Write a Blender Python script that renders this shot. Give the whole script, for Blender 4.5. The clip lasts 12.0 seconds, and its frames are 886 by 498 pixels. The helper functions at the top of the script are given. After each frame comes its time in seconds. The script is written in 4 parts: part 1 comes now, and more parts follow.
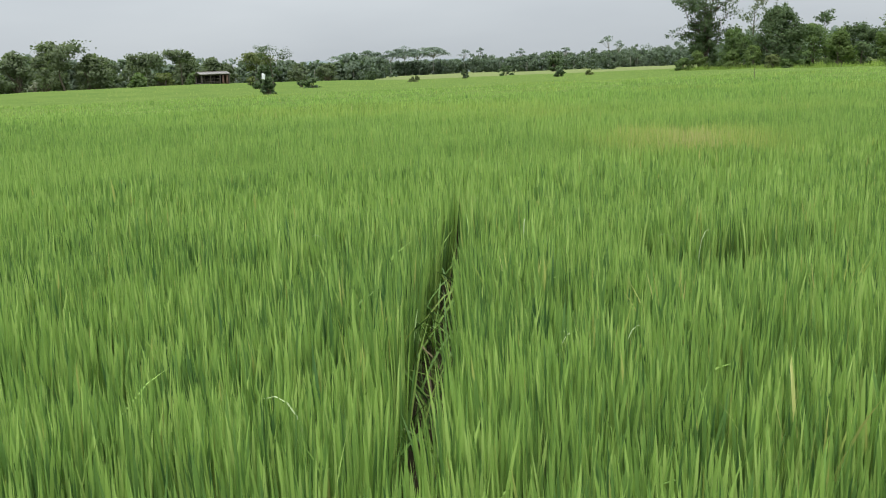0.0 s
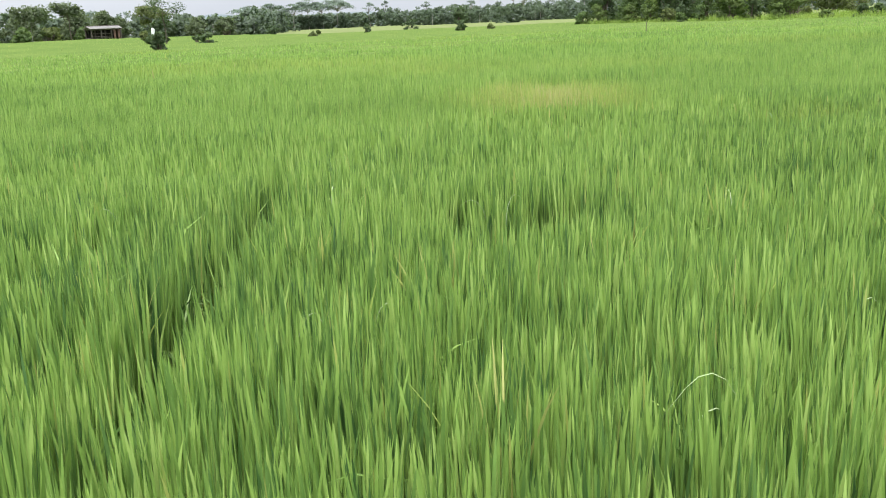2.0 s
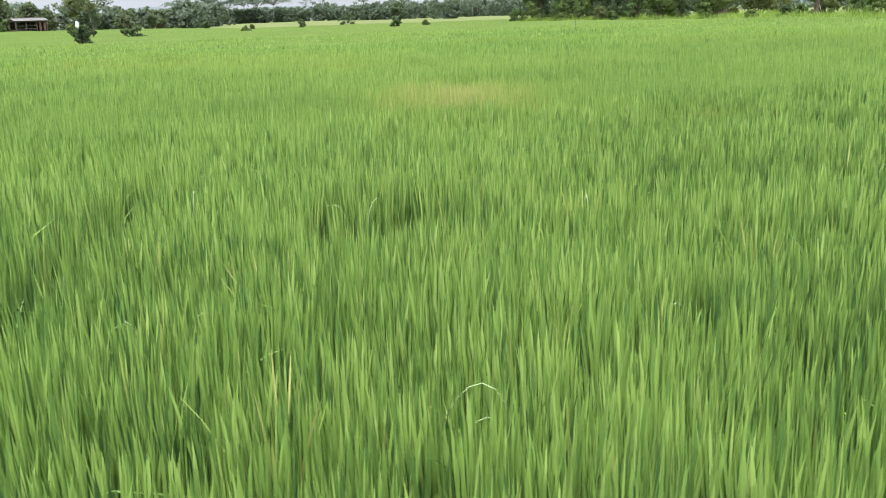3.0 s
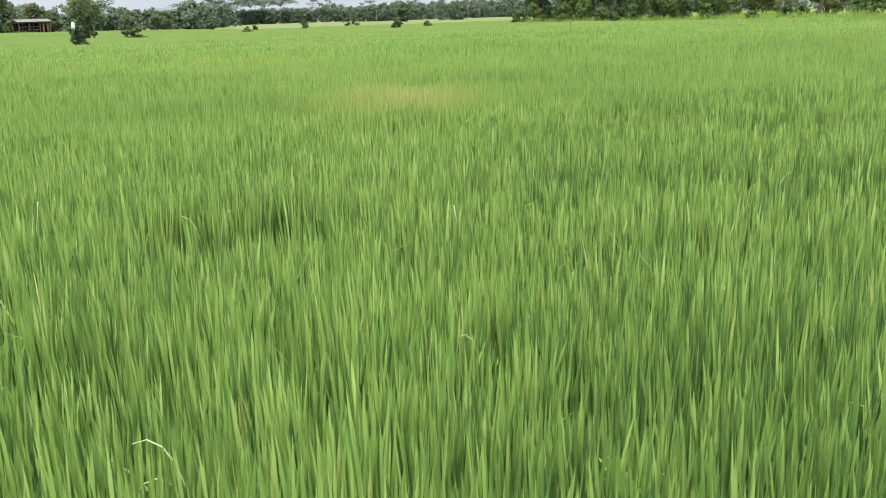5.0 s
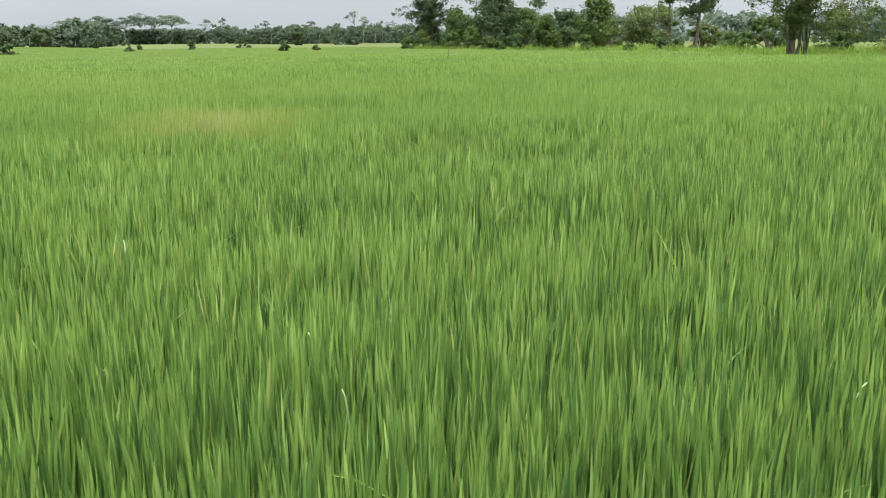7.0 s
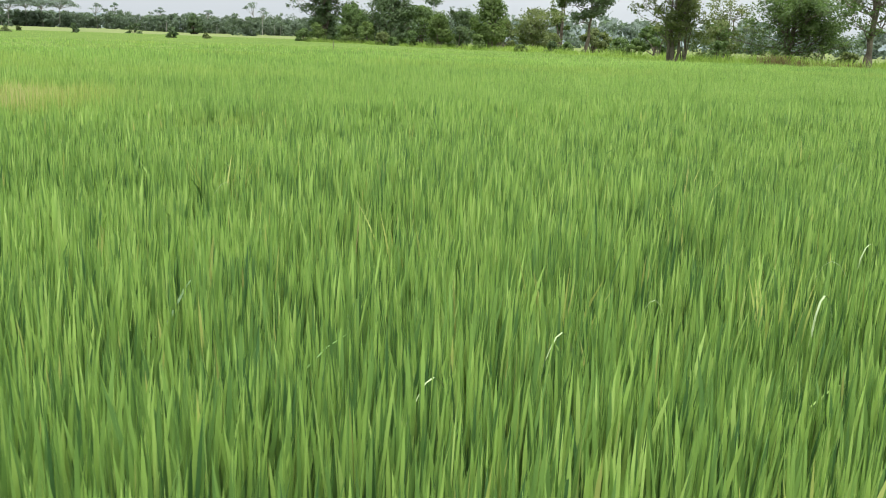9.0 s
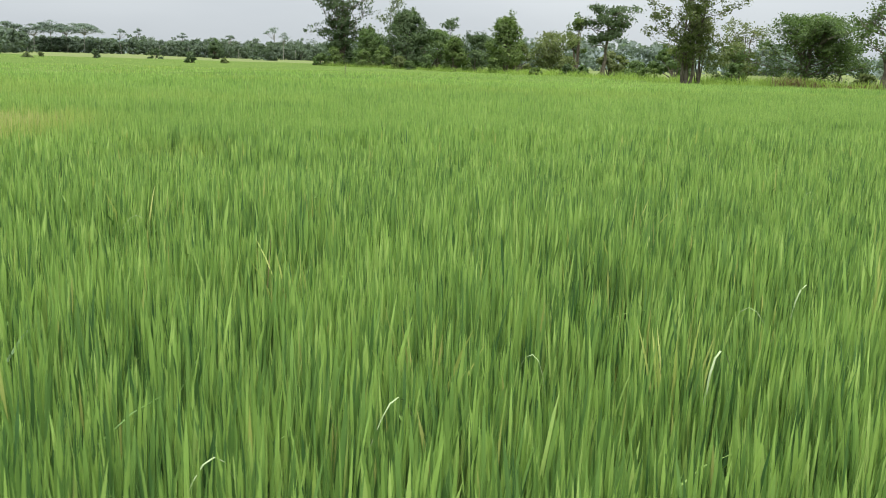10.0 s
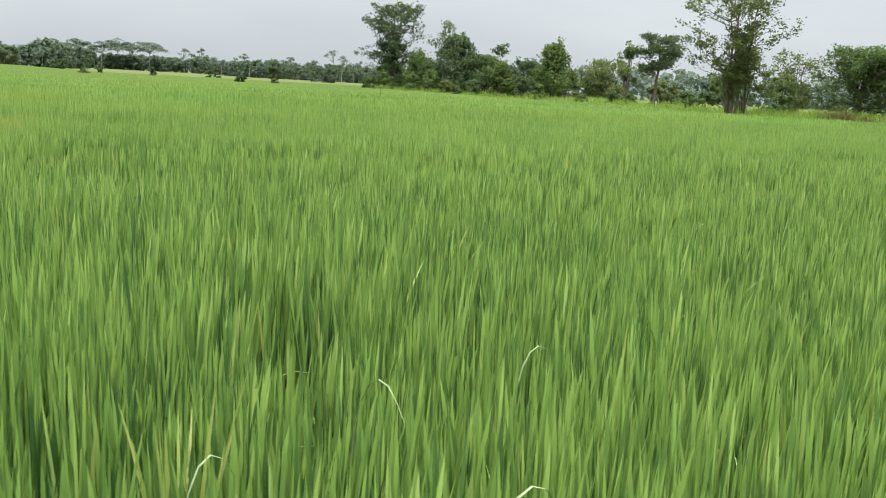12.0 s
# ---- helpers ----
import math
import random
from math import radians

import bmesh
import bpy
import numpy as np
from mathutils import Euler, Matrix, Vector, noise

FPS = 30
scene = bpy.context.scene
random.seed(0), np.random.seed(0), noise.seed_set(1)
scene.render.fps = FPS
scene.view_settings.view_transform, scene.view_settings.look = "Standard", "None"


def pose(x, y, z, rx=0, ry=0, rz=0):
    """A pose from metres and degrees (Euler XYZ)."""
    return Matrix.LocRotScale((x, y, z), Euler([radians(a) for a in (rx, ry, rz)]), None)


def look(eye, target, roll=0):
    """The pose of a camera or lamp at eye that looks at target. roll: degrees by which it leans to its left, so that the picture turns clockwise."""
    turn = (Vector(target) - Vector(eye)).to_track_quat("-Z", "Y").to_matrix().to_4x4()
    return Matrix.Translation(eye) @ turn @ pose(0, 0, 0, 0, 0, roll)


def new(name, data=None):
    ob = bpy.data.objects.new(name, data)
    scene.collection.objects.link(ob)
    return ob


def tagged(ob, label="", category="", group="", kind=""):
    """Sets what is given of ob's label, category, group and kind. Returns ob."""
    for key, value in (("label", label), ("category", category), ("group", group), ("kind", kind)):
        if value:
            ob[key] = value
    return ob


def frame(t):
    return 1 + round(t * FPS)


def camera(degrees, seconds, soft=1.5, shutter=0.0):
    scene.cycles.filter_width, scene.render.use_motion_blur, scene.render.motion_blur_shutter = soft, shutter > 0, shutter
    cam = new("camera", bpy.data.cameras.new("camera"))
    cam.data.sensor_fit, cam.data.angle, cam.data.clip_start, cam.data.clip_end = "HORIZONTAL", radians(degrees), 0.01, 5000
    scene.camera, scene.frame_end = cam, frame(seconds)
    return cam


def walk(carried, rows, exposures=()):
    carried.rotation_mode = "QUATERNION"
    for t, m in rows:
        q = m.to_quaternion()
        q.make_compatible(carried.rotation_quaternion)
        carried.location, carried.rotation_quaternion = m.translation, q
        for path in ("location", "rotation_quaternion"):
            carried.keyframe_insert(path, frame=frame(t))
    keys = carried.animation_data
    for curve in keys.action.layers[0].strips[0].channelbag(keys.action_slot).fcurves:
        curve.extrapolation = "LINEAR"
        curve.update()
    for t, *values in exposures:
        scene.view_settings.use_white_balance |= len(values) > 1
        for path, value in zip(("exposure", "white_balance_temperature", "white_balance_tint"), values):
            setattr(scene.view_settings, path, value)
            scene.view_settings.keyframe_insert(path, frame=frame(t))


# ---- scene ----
cam = camera(51.7, 12.0, soft=1.0, shutter=0.1)
PATH = [
    (0, (0.657, -1.003, 1.639), (0.337, 0.935, 1.26), -2.5),
    (0.5, (0.831, -1.001, 1.654), (0.576, 0.945, 1.269), -3.8),
    (1, (0.913, -0.981, 1.671), (0.721, 0.967, 1.258), -4.1),
    (1.5, (1.068, -0.92, 1.665), (0.917, 1.024, 1.216), -3.5),
    (2, (1.264, -0.788, 1.663), (1.135, 1.149, 1.181), -2.6),
    (2.5, (1.436, -0.744, 1.684), (1.364, 1.192, 1.188), -2.1),
    (3, (1.725, -0.782, 1.695), (1.727, 1.156, 1.199), -2.0),
    (3.2, (1.858, -0.757, 1.735), (1.878, 1.179, 1.232), -2.0),
    (4.8, (2.443, -0.411, 1.652), (2.433, 1.525, 1.146), -1.9),
    (5, (2.555, -0.42, 1.656), (2.54, 1.518, 1.163), -2.0),
    (5.5, (2.761, -0.373, 1.673), (2.778, 1.566, 1.183), -1.7),
    (6, (3.012, -0.278, 1.653), (3.109, 1.667, 1.196), -1.4),
    (6.5, (3.382, -0.191, 1.644), (3.543, 1.751, 1.197), -1.1),
    (8.5, (4.452, 0.03, 1.468), (4.818, 1.945, 1.024), 1.8),
    (9, (4.738, 0.182, 1.435), (5.164, 2.085, 0.988), 2.0),
    (9.5, (4.99, 0.323, 1.454), (5.416, 2.23, 1.025), 1.7),
    (10, (5.281, 0.396, 1.452), (5.664, 2.318, 1.052), 1.7),
    (10.5, (5.59, 0.589, 1.416), (5.951, 2.52, 1.04), 1.7),
    (11, (5.948, 0.79, 1.405), (6.269, 2.73, 1.042), 1.6),
    (11.5, (6.353, 0.944, 1.376), (6.618, 2.893, 1.015), 2.3),
    (12, (6.698, 1.061, 1.357), (6.967, 3.012, 1.006), 3.1),
]
walk(cam, [(t, look(eye, target, roll)) for t, eye, target, roll in PATH],
     [(0.0, -0.05, 6500, 10), (1.0, 0.03, 6500, 10), (1.5, 0.22, 6500, 12), (2.5, 0.46, 6380, 15), (3.0, 0.38, 6380, 15), (5.0, 0.33, 6380, 15), (5.5, 0.37, 6380, 15), (6.0, 0.15, 6500, 13), (6.5, 0.12, 6500, 11), (8.5, 0.20, 6560, 10), (9.0, 0.32, 6560, 10), (9.5, 0.29, 6560, 10), (10.0, 0.15, 6560, 10), (10.5, 0.06, 6560, 10), (11.0, -0.06, 6560, 10), (11.5, 0.07, 6560, 10), (12.0, 0.14, 6560, 10)])

# ---- daylight: an even overcast sky, brighter overhead, with a weak broad sun behind it ----
world = bpy.data.worlds.new("overcast_sky")
scene.world = world
world.use_nodes = True
wn, wl = world.node_tree.nodes, world.node_tree.links
wn.clear()
w_out, w_bg = wn.new("ShaderNodeOutputWorld"), wn.new("ShaderNodeBackground")
w_sky = wn.new("ShaderNodeTexSky")
w_sky.sky_type, w_sky.sun_disc = "NISHITA", False
w_sky.sun_elevation, w_sky.sun_rotation = radians(66), radians(186)
w_sky.dust_density, w_sky.air_density = 4.0, 1.0
w_co, w_sep = wn.new("ShaderNodeTexCoord"), wn.new("ShaderNodeSeparateXYZ")
w_map, w_noise = wn.new("ShaderNodeMapping"), wn.new("ShaderNodeTexNoise")
w_map.inputs["Scale"].default_value = (1.0, 1.0, 4.0)
w_noise.inputs["Scale"].default_value, w_noise.inputs["Detail"].default_value = 2.2, 4.0
w_tone = wn.new("ShaderNodeValToRGB")
w_tone.color_ramp.elements[0].position, w_tone.color_ramp.elements[0].color = 0.32, (7.0, 7.62, 8.15, 1)
w_tone.color_ramp.elements[1].position, w_tone.color_ramp.elements[1].color = 0.7, (8.35, 8.98, 9.4, 1)
w_high = wn.new("ShaderNodeMapRange")
w_high.inputs["From Min"].default_value, w_high.inputs["From Max"].default_value = 0.0, 1.0
w_high.inputs["To Min"].default_value, w_high.inputs["To Max"].default_value = 0.0, 2.0
w_gain = wn.new("ShaderNodeMath")
w_gain.operation, w_gain.inputs[1].default_value = "ADD", 1.0
w_cloud, w_mix = wn.new("ShaderNodeVectorMath"), wn.new("ShaderNodeMix")
w_cloud.operation = "SCALE"
w_mix.data_type, w_mix.inputs["Factor"].default_value = "RGBA", 0.93
wl.new(w_co.outputs["Generated"], w_map.inputs["Vector"])
wl.new(w_map.outputs["Vector"], w_noise.inputs["Vector"])
wl.new(w_noise.outputs["Fac"], w_tone.inputs["Fac"])
wl.new(w_co.outputs["Generated"], w_sep.inputs["Vector"])
wl.new(w_sep.outputs["Z"], w_high.inputs["Value"])
wl.new(w_high.outputs["Result"], w_gain.inputs[0])
wl.new(w_tone.outputs["Color"], w_cloud.inputs[0])
wl.new(w_gain.outputs["Value"], w_cloud.inputs["Scale"])
wl.new(w_sky.outputs["Color"], w_mix.inputs[6])
wl.new(w_cloud.outputs["Vector"], w_mix.inputs[7])
wl.new(w_mix.outputs[2], w_bg.inputs["Color"])
w_bg.inputs["Strength"].default_value = 0.075
wl.new(w_bg.outputs["Background"], w_out.inputs["Surface"])

sun_data = bpy.data.lights.new("sun", "SUN")
sun_data.energy, sun_data.angle, sun_data.color = 3.0, radians(24), (1.0, 0.97, 0.92)
sun = new("sun", sun_data)
sun.matrix_world = look((-4, -42, 95), (0, 0, 0))
scene.view_settings.exposure = 0.0


# ---- materials ----
def material(name):
    mat = bpy.data.materials.new(name)
    mat.use_nodes = True
    nt = mat.node_tree
    return mat, nt, nt.nodes["Principled BSDF"], nt.nodes["Material Output"]


def ramp_node(nt, stops):
    node = nt.nodes.new("ShaderNodeValToRGB")
    ramp = node.color_ramp
    while len(ramp.elements) < len(stops):
        ramp.elements.new(0.5)
    for e, (at, col) in zip(ramp.elements, stops):
        e.position, e.color = at, (*col, 1)
    return node


def blend_node(nt, a, b, fac, mode="MIX"):
    node = nt.nodes.new("ShaderNodeMix")
    node.data_type, node.blend_type = "RGBA", mode
    for socket, value in ((node.inputs["Factor"], fac), (node.inputs[6], a), (node.inputs[7], b)):
        if isinstance(value, bpy.types.NodeSocket):
            nt.links.new(value, socket)
        else:
            socket.default_value = value if isinstance(value, float) else (*value, 1)
    return node.outputs[2]


def noise_node(nt, scale, detail=3.0, vector=None):
    node = nt.nodes.new("ShaderNodeTexNoise")
    node.inputs["Scale"].default_value, node.inputs["Detail"].default_value = scale, detail
    if vector is None:
        geo = nt.nodes.new("ShaderNodeNewGeometry")
        vector = geo.outputs["Position"]
    nt.links.new(vector, node.inputs["Vector"])
    return node.outputs["Fac"]


def translucent_mix(nt, bsdf, out, colour, amount, gain=(1.1, 1.25, 0.7)):
    """Thin leaves let part of the light through, in a yellower green."""
    thin, both = nt.nodes.new("ShaderNodeBsdfTranslucent"), nt.nodes.new("ShaderNodeMixShader")
    warmer = blend_node(nt, colour, gain, 1.0, "MULTIPLY")
    nt.links.new(warmer, thin.inputs["Color"])
    both.inputs["Fac"].default_value = amount
    nt.links.new(bsdf.outputs["BSDF"], both.inputs[1])
    nt.links.new(thin.outputs["BSDF"], both.inputs[2])
    nt.links.new(both.outputs["Shader"], out.inputs["Surface"])


def leaf_material(name, stops, patch=0.6, rough=0.55, through_amount=0.38):
    """Foliage: each leaf has its own green, drifting slowly over the crown."""
    mat, nt, bsdf, out = material(name)
    geo = nt.nodes.new("ShaderNodeNewGeometry")
    each = ramp_node(nt, stops)
    mixer = nt.nodes.new("ShaderNodeMath")
    mixer.operation = "MULTIPLY_ADD"
    mixer.inputs[1].default_value = 0.3
    scaled = nt.nodes.new("ShaderNodeMath")
    scaled.operation, scaled.inputs[1].default_value = "MULTIPLY", 0.7
    nt.links.new(noise_node(nt, patch), scaled.inputs[0])
    nt.links.new(geo.outputs["Random Per Island"], mixer.inputs[0])
    nt.links.new(scaled.outputs["Value"], mixer.inputs[2])
    nt.links.new(mixer.outputs["Value"], each.inputs["Fac"])
    nt.links.new(each.outputs["Color"], bsdf.inputs["Base Color"])
    bsdf.inputs["Roughness"].default_value = rough
    bsdf.inputs["Specular IOR Level"].default_value = 0.3
    translucent_mix(nt, bsdf, out, each.outputs["Color"], through_amount)
    return mat


def rice_material(name):
    """Rice leaves: attribute hue drifts from blue green to yellow green, attribute dry turns the leaf straw yellow."""
    mat, nt, bsdf, out = material(name)
    hue, dry, along = (nt.nodes.new("ShaderNodeAttribute") for _ in range(3))
    hue.attribute_name, dry.attribute_name, along.attribute_name = "hue", "dry", "along"
    green = ramp_node(nt, ((0.0, (0.055, 0.13, 0.037)), (0.35, (0.142, 0.26, 0.06)), (0.7, (0.26, 0.41, 0.09)), (1.0, (0.36, 0.51, 0.14))))
    nt.links.new(hue.outputs["Fac"], green.inputs["Fac"])
    straw = ramp_node(nt, ((0.0, (0.35, 0.44, 0.08)), (0.5, (0.46, 0.47, 0.125)), (1.0, (0.52, 0.48, 0.22))))
    nt.links.new(dry.outputs["Fac"], straw.inputs["Fac"])
    tipped = nt.nodes.new("ShaderNodeMath")
    tipped.operation, tipped.use_clamp = "MULTIPLY", True
    tipped.inputs[1].default_value = 1.0
    nt.links.new(dry.outputs["Fac"], tipped.inputs[0])
    body = blend_node(nt, green.outputs["Color"], straw.outputs["Color"], tipped.outputs["Value"])
    streak = ramp_node(nt, ((0.3, (0.86, 0.88, 0.85)), (0.7, (1.08, 1.06, 1.05))))
    stretched = nt.nodes.new("ShaderNodeMapping")
    stretched.inputs["Scale"].default_value = (60, 60, 4)
    geo = nt.nodes.new("ShaderNodeNewGeometry")
    nt.links.new(geo.outputs["Position"], stretched.inputs["Vector"])
    nt.links.new(noise_node(nt, 1.0, 2.0, stretched.outputs["Vector"]), streak.inputs["Fac"])
    colour = blend_node(nt, body, streak.outputs["Color"], 1.0, "MULTIPLY")
    nt.links.new(colour, bsdf.inputs["Base Color"])
    bsdf.inputs["Roughness"].default_value = 0.5
    bsdf.inputs["Specular IOR Level"].default_value = 0.35
    translucent_mix(nt, bsdf, out, colour, 0.09)
    return mat


def rough_material(name, low, high, scale=3.0, fine=30.0, rough=0.9, bump=0.4, gloss=0.2):
    """Soil, bark, timber: two scales of colour and a matching relief."""
    mat, nt, bsdf, out = material(name)
    wide, tight = noise_node(nt, scale), noise_node(nt, fine, 5.0)
    both = nt.nodes.new("ShaderNodeMath")
    both.operation = "ADD"
    nt.links.new(wide, both.inputs[0])
    nt.links.new(tight, both.inputs[1])
    tone = ramp_node(nt, ((0.35, low), (0.65, high)))
    half = nt.nodes.new("ShaderNodeMath")
    half.operation, half.inputs[1].default_value = "MULTIPLY", 0.5
    nt.links.new(both.outputs["Value"], half.inputs[0])
    nt.links.new(half.outputs["Value"], tone.inputs["Fac"])
    nt.links.new(tone.outputs["Color"], bsdf.inputs["Base Color"])
    bsdf.inputs["Roughness"].default_value = rough
    bsdf.inputs["Specular IOR Level"].default_value = gloss
    lift = nt.nodes.new("ShaderNodeBump")
    lift.inputs["Strength"].default_value, lift.inputs["Distance"].default_value = bump, 0.02
    nt.links.new(tight, lift.inputs["Height"])
    nt.links.new(lift.outputs["Normal"], bsdf.inputs["Normal"])
    return mat


RICE = rice_material("rice_leaf")
# leaf green darkened: the shade between leaves is averaged into this colour
CANOPY = rough_material("rice_canopy", (0.095, 0.155, 0.04), (0.145, 0.205, 0.054), 0.25, 4.0, 0.8, 1.0, 0.0)
PASTURE = rough_material("pasture", (0.145, 0.19, 0.072), (0.225, 0.25, 0.11), 0.08, 2.5, 0.9, 0.6, 0.0)
MUD = rough_material("wet_soil", (0.018, 0.017, 0.009), (0.045, 0.040, 0.022), 2.0, 25.0, 0.95, 0.8, 0.05)
STRAW = rough_material("dead_straw", (0.07, 0.06, 0.035), (0.19, 0.16, 0.09), 3.0, 40.0, 0.8, 0.2)
PALE_LEAF = rough_material("pale_leaf", (0.288, 0.388, 0.171), (0.432, 0.512, 0.297), 4.0, 40.0, 0.45, 0.1)
BARK = rough_material("grey_bark", (0.075, 0.062, 0.045), (0.19, 0.165, 0.125), 2.0, 14.0, 0.95, 1.0)
PALE_BARK = rough_material("pale_bark", (0.20, 0.19, 0.165), (0.40, 0.385, 0.34), 2.0, 9.0, 0.9, 0.6)
TIMBER = rough_material("weathered_timber", (0.085, 0.072, 0.06), (0.19, 0.165, 0.14), 2.0, 20.0, 0.85, 0.5)
# boards with the gloom inside the shed put into their colour
SHADED_BOARD = rough_material("shaded_boards", (0.025, 0.022, 0.019), (0.06, 0.05, 0.042), 2.0, 20.0, 0.9, 0.5)
RED_BOARD = rough_material("reddish_boards", (0.13, 0.075, 0.055), (0.24, 0.15, 0.115), 2.0, 20.0, 0.85, 0.5)
RUST = rough_material("rusty_sheet", (0.16, 0.15, 0.14), (0.30, 0.285, 0.27), 1.2, 12.0, 0.7, 0.3)
RAG = rough_material("white_cloth", (0.70, 0.72, 0.72), (0.85, 0.86, 0.86), 3.0, 30.0, 0.8, 0.2)
DARK = leaf_material("dark_leaves", ((0.15, (0.049, 0.084, 0.039)), (0.55, (0.091, 0.138, 0.060)), (0.9, (0.160, 0.215, 0.087))))
MID = leaf_material("green_leaves", ((0.15, (0.062, 0.102, 0.036)), (0.55, (0.114, 0.179, 0.055)), (0.9, (0.212, 0.282, 0.085))))
LIGHT = leaf_material("light_leaves", ((0.15, (0.067, 0.108, 0.030)), (0.55, (0.126, 0.186, 0.052)), (0.9, (0.223, 0.281, 0.084))))
OLIVE = leaf_material("olive_leaves", ((0.15, (0.078, 0.107, 0.042)), (0.55, (0.153, 0.189, 0.065)), (0.9, (0.259, 0.292, 0.111))))
# these two leaf colours are paled and greyed to stand in for haze
FAR_LEAF = leaf_material("hazed_wood_leaves", ((0.15, (0.103, 0.146, 0.103)), (0.55, (0.140, 0.184, 0.130)), (0.9, (0.180, 0.228, 0.156))), 0.03)
FARTHER_LEAF = leaf_material("hazed_distant_leaves", ((0.15, (0.152, 0.198, 0.178)), (0.55, (0.203, 0.254, 0.222)), (0.9, (0.254, 0.311, 0.254))), 0.02)
VERGE = leaf_material("verge_grass", ((0.15, (0.136, 0.224, 0.047)), (0.55, (0.259, 0.368, 0.074)), (0.9, (0.422, 0.490, 0.136))), 0.25)
REDGRASS = leaf_material("dry_grass", ((0.15, (0.109, 0.084, 0.042)), (0.55, (0.185, 0.139, 0.071)), (0.9, (0.235, 0.227, 0.084))), 0.5)
# on the western wood this paler grey green replaces haze by colour
GREYGREEN = leaf_material("grey_green_leaves", ((0.15, (0.089, 0.119, 0.066)), (0.55, (0.141, 0.181, 0.096)), (0.9, (0.216, 0.260, 0.136))))
SILVER = leaf_material("silver_leaves", ((0.15, (0.202, 0.218, 0.160)), (0.55, (0.286, 0.302, 0.227)), (0.9, (0.378, 0.386, 0.294))))
# the hills' blue grey is distance haze mixed into the base colour
HILL = rough_material("hazed_hill", (0.165, 0.20, 0.205), (0.19, 0.225, 0.225), 0.002, 0.02, 1.0, 0.0, 0.0)

# ---- mesh tools ----
rng = np.random.default_rng(11)


def mesh_arrays(name, verts, faces, mat, attributes=(), normals=None):
    """A mesh from an (n, 3) array of places and an (m, k) array of equal faces. normals: one for each place, for foliage that shades as a mass."""
    me = bpy.data.meshes.new(name)
    verts, faces = np.ascontiguousarray(verts, np.float32), np.ascontiguousarray(faces, np.int32)
    me.vertices.add(len(verts))
    me.vertices.foreach_set("co", verts.ravel())
    me.loops.add(faces.size)
    me.loops.foreach_set("vertex_index", faces.ravel())
    me.polygons.add(len(faces))
    me.polygons.foreach_set("loop_start", np.arange(0, faces.size, faces.shape[1], dtype=np.int32))
    for key, values in attributes:
        made = me.attributes.new(key, "FLOAT", "POINT")
        made.data.foreach_set("value", np.ascontiguousarray(values, np.float32))
    me.update(calc_edges=True)
    me.materials.append(mat)
    if normals is not None:
        me.polygons.foreach_set("use_smooth", np.ones(len(me.polygons), bool))
        me.normals_split_custom_set_from_vertices(np.ascontiguousarray(normals, np.float32))
    return me


def smooth(me):
    me.polygons.foreach_set("use_smooth", np.ones(len(me.polygons), bool))
    return me


def part(name, me, parent, label=""):
    ob = new(name, me)
    ob.parent = parent
    return tagged(ob, label)


def thing(name, x, y, z, label, category, group="", turn=0.0):
    ob = new(name)
    ob.matrix_basis = pose(x, y, z, 0, 0, turn)
    ob.empty_display_size = 0.3
    return tagged(ob, label, category, group)


def tubes(lines, sides=7):
    """Tapered round limbs along lines of (place, radius)."""
    verts, faces = [], []
    ring = np.linspace(0, 2 * np.pi, sides, endpoint=False)
    for line in lines:
        places, radii = np.array([p for p, _ in line], float), [r for _, r in line]
        first = len(verts)
        for i, (p, r) in enumerate(zip(places, radii)):
            way = places[min(i + 1, len(places) - 1)] - places[max(i - 1, 0)]
            way /= np.linalg.norm(way) + 1e-9
            side = np.cross(way, (0.31, 0.9, 0.12))
            side /= np.linalg.norm(side) + 1e-9
            other = np.cross(way, side)
            for a in ring:
                verts.append(p + r * (np.cos(a) * side + np.sin(a) * other))
        for i in range(len(places) - 1):
            for k in range(sides):
                a, b = first + i * sides + k, first + i * sides + (k + 1) % sides
                faces.append((a, b, b + sides, a + sides))
    return np.array(verts), np.array(faces)


def leaves(centres, size, gen, flat=0.0, outward=None):
    """Folded pointed leaves (two triangles each) at the given places, and normals that lean outward from their clump."""
    n = len(centres)
    way = gen.normal(size=(n, 3))
    way[:, 2] = way[:, 2] * (1 - flat) - 0.25
    way /= np.linalg.norm(way, axis=1, keepdims=True)
    side = np.cross(way, gen.normal(size=(n, 3)) * (1, 1, 1 - 0.8 * flat) + (0, 0, 0.6 + 2 * flat))
    side /= np.linalg.norm(side, axis=1, keepdims=True) + 1e-9
    up = np.cross(side, way)
    out = up if outward is None else outward / (np.linalg.norm(outward, axis=1, keepdims=True) + 1e-9)
    turned = np.where((up * out).sum(1) < 0, -1.0, 1.0)[:, None]
    side, up = side * turned, up * turned
    s = (size * gen.uniform(0.6, 1.4, n))[:, None]
    tip, root = centres + way * s * 0.62, centres - way * s * 0.62
    a, b = centres + side * s * 0.36 - up * s * 0.12, centres - side * s * 0.36 - up * s * 0.12
    verts = np.stack([root, a, tip, b], 1).reshape(-1, 3)
    k = 4 * np.arange(n)[:, None]
    lit = out * 0.8 + up * 0.45 + (0, 0, 0.25)
    lit /= np.linalg.norm(lit, axis=1, keepdims=True) + 1e-9
    return verts, np.concatenate([k + (0, 1, 2), k + (0, 2, 3)], 1).reshape(-1, 3), np.repeat(lit, 4, 0)


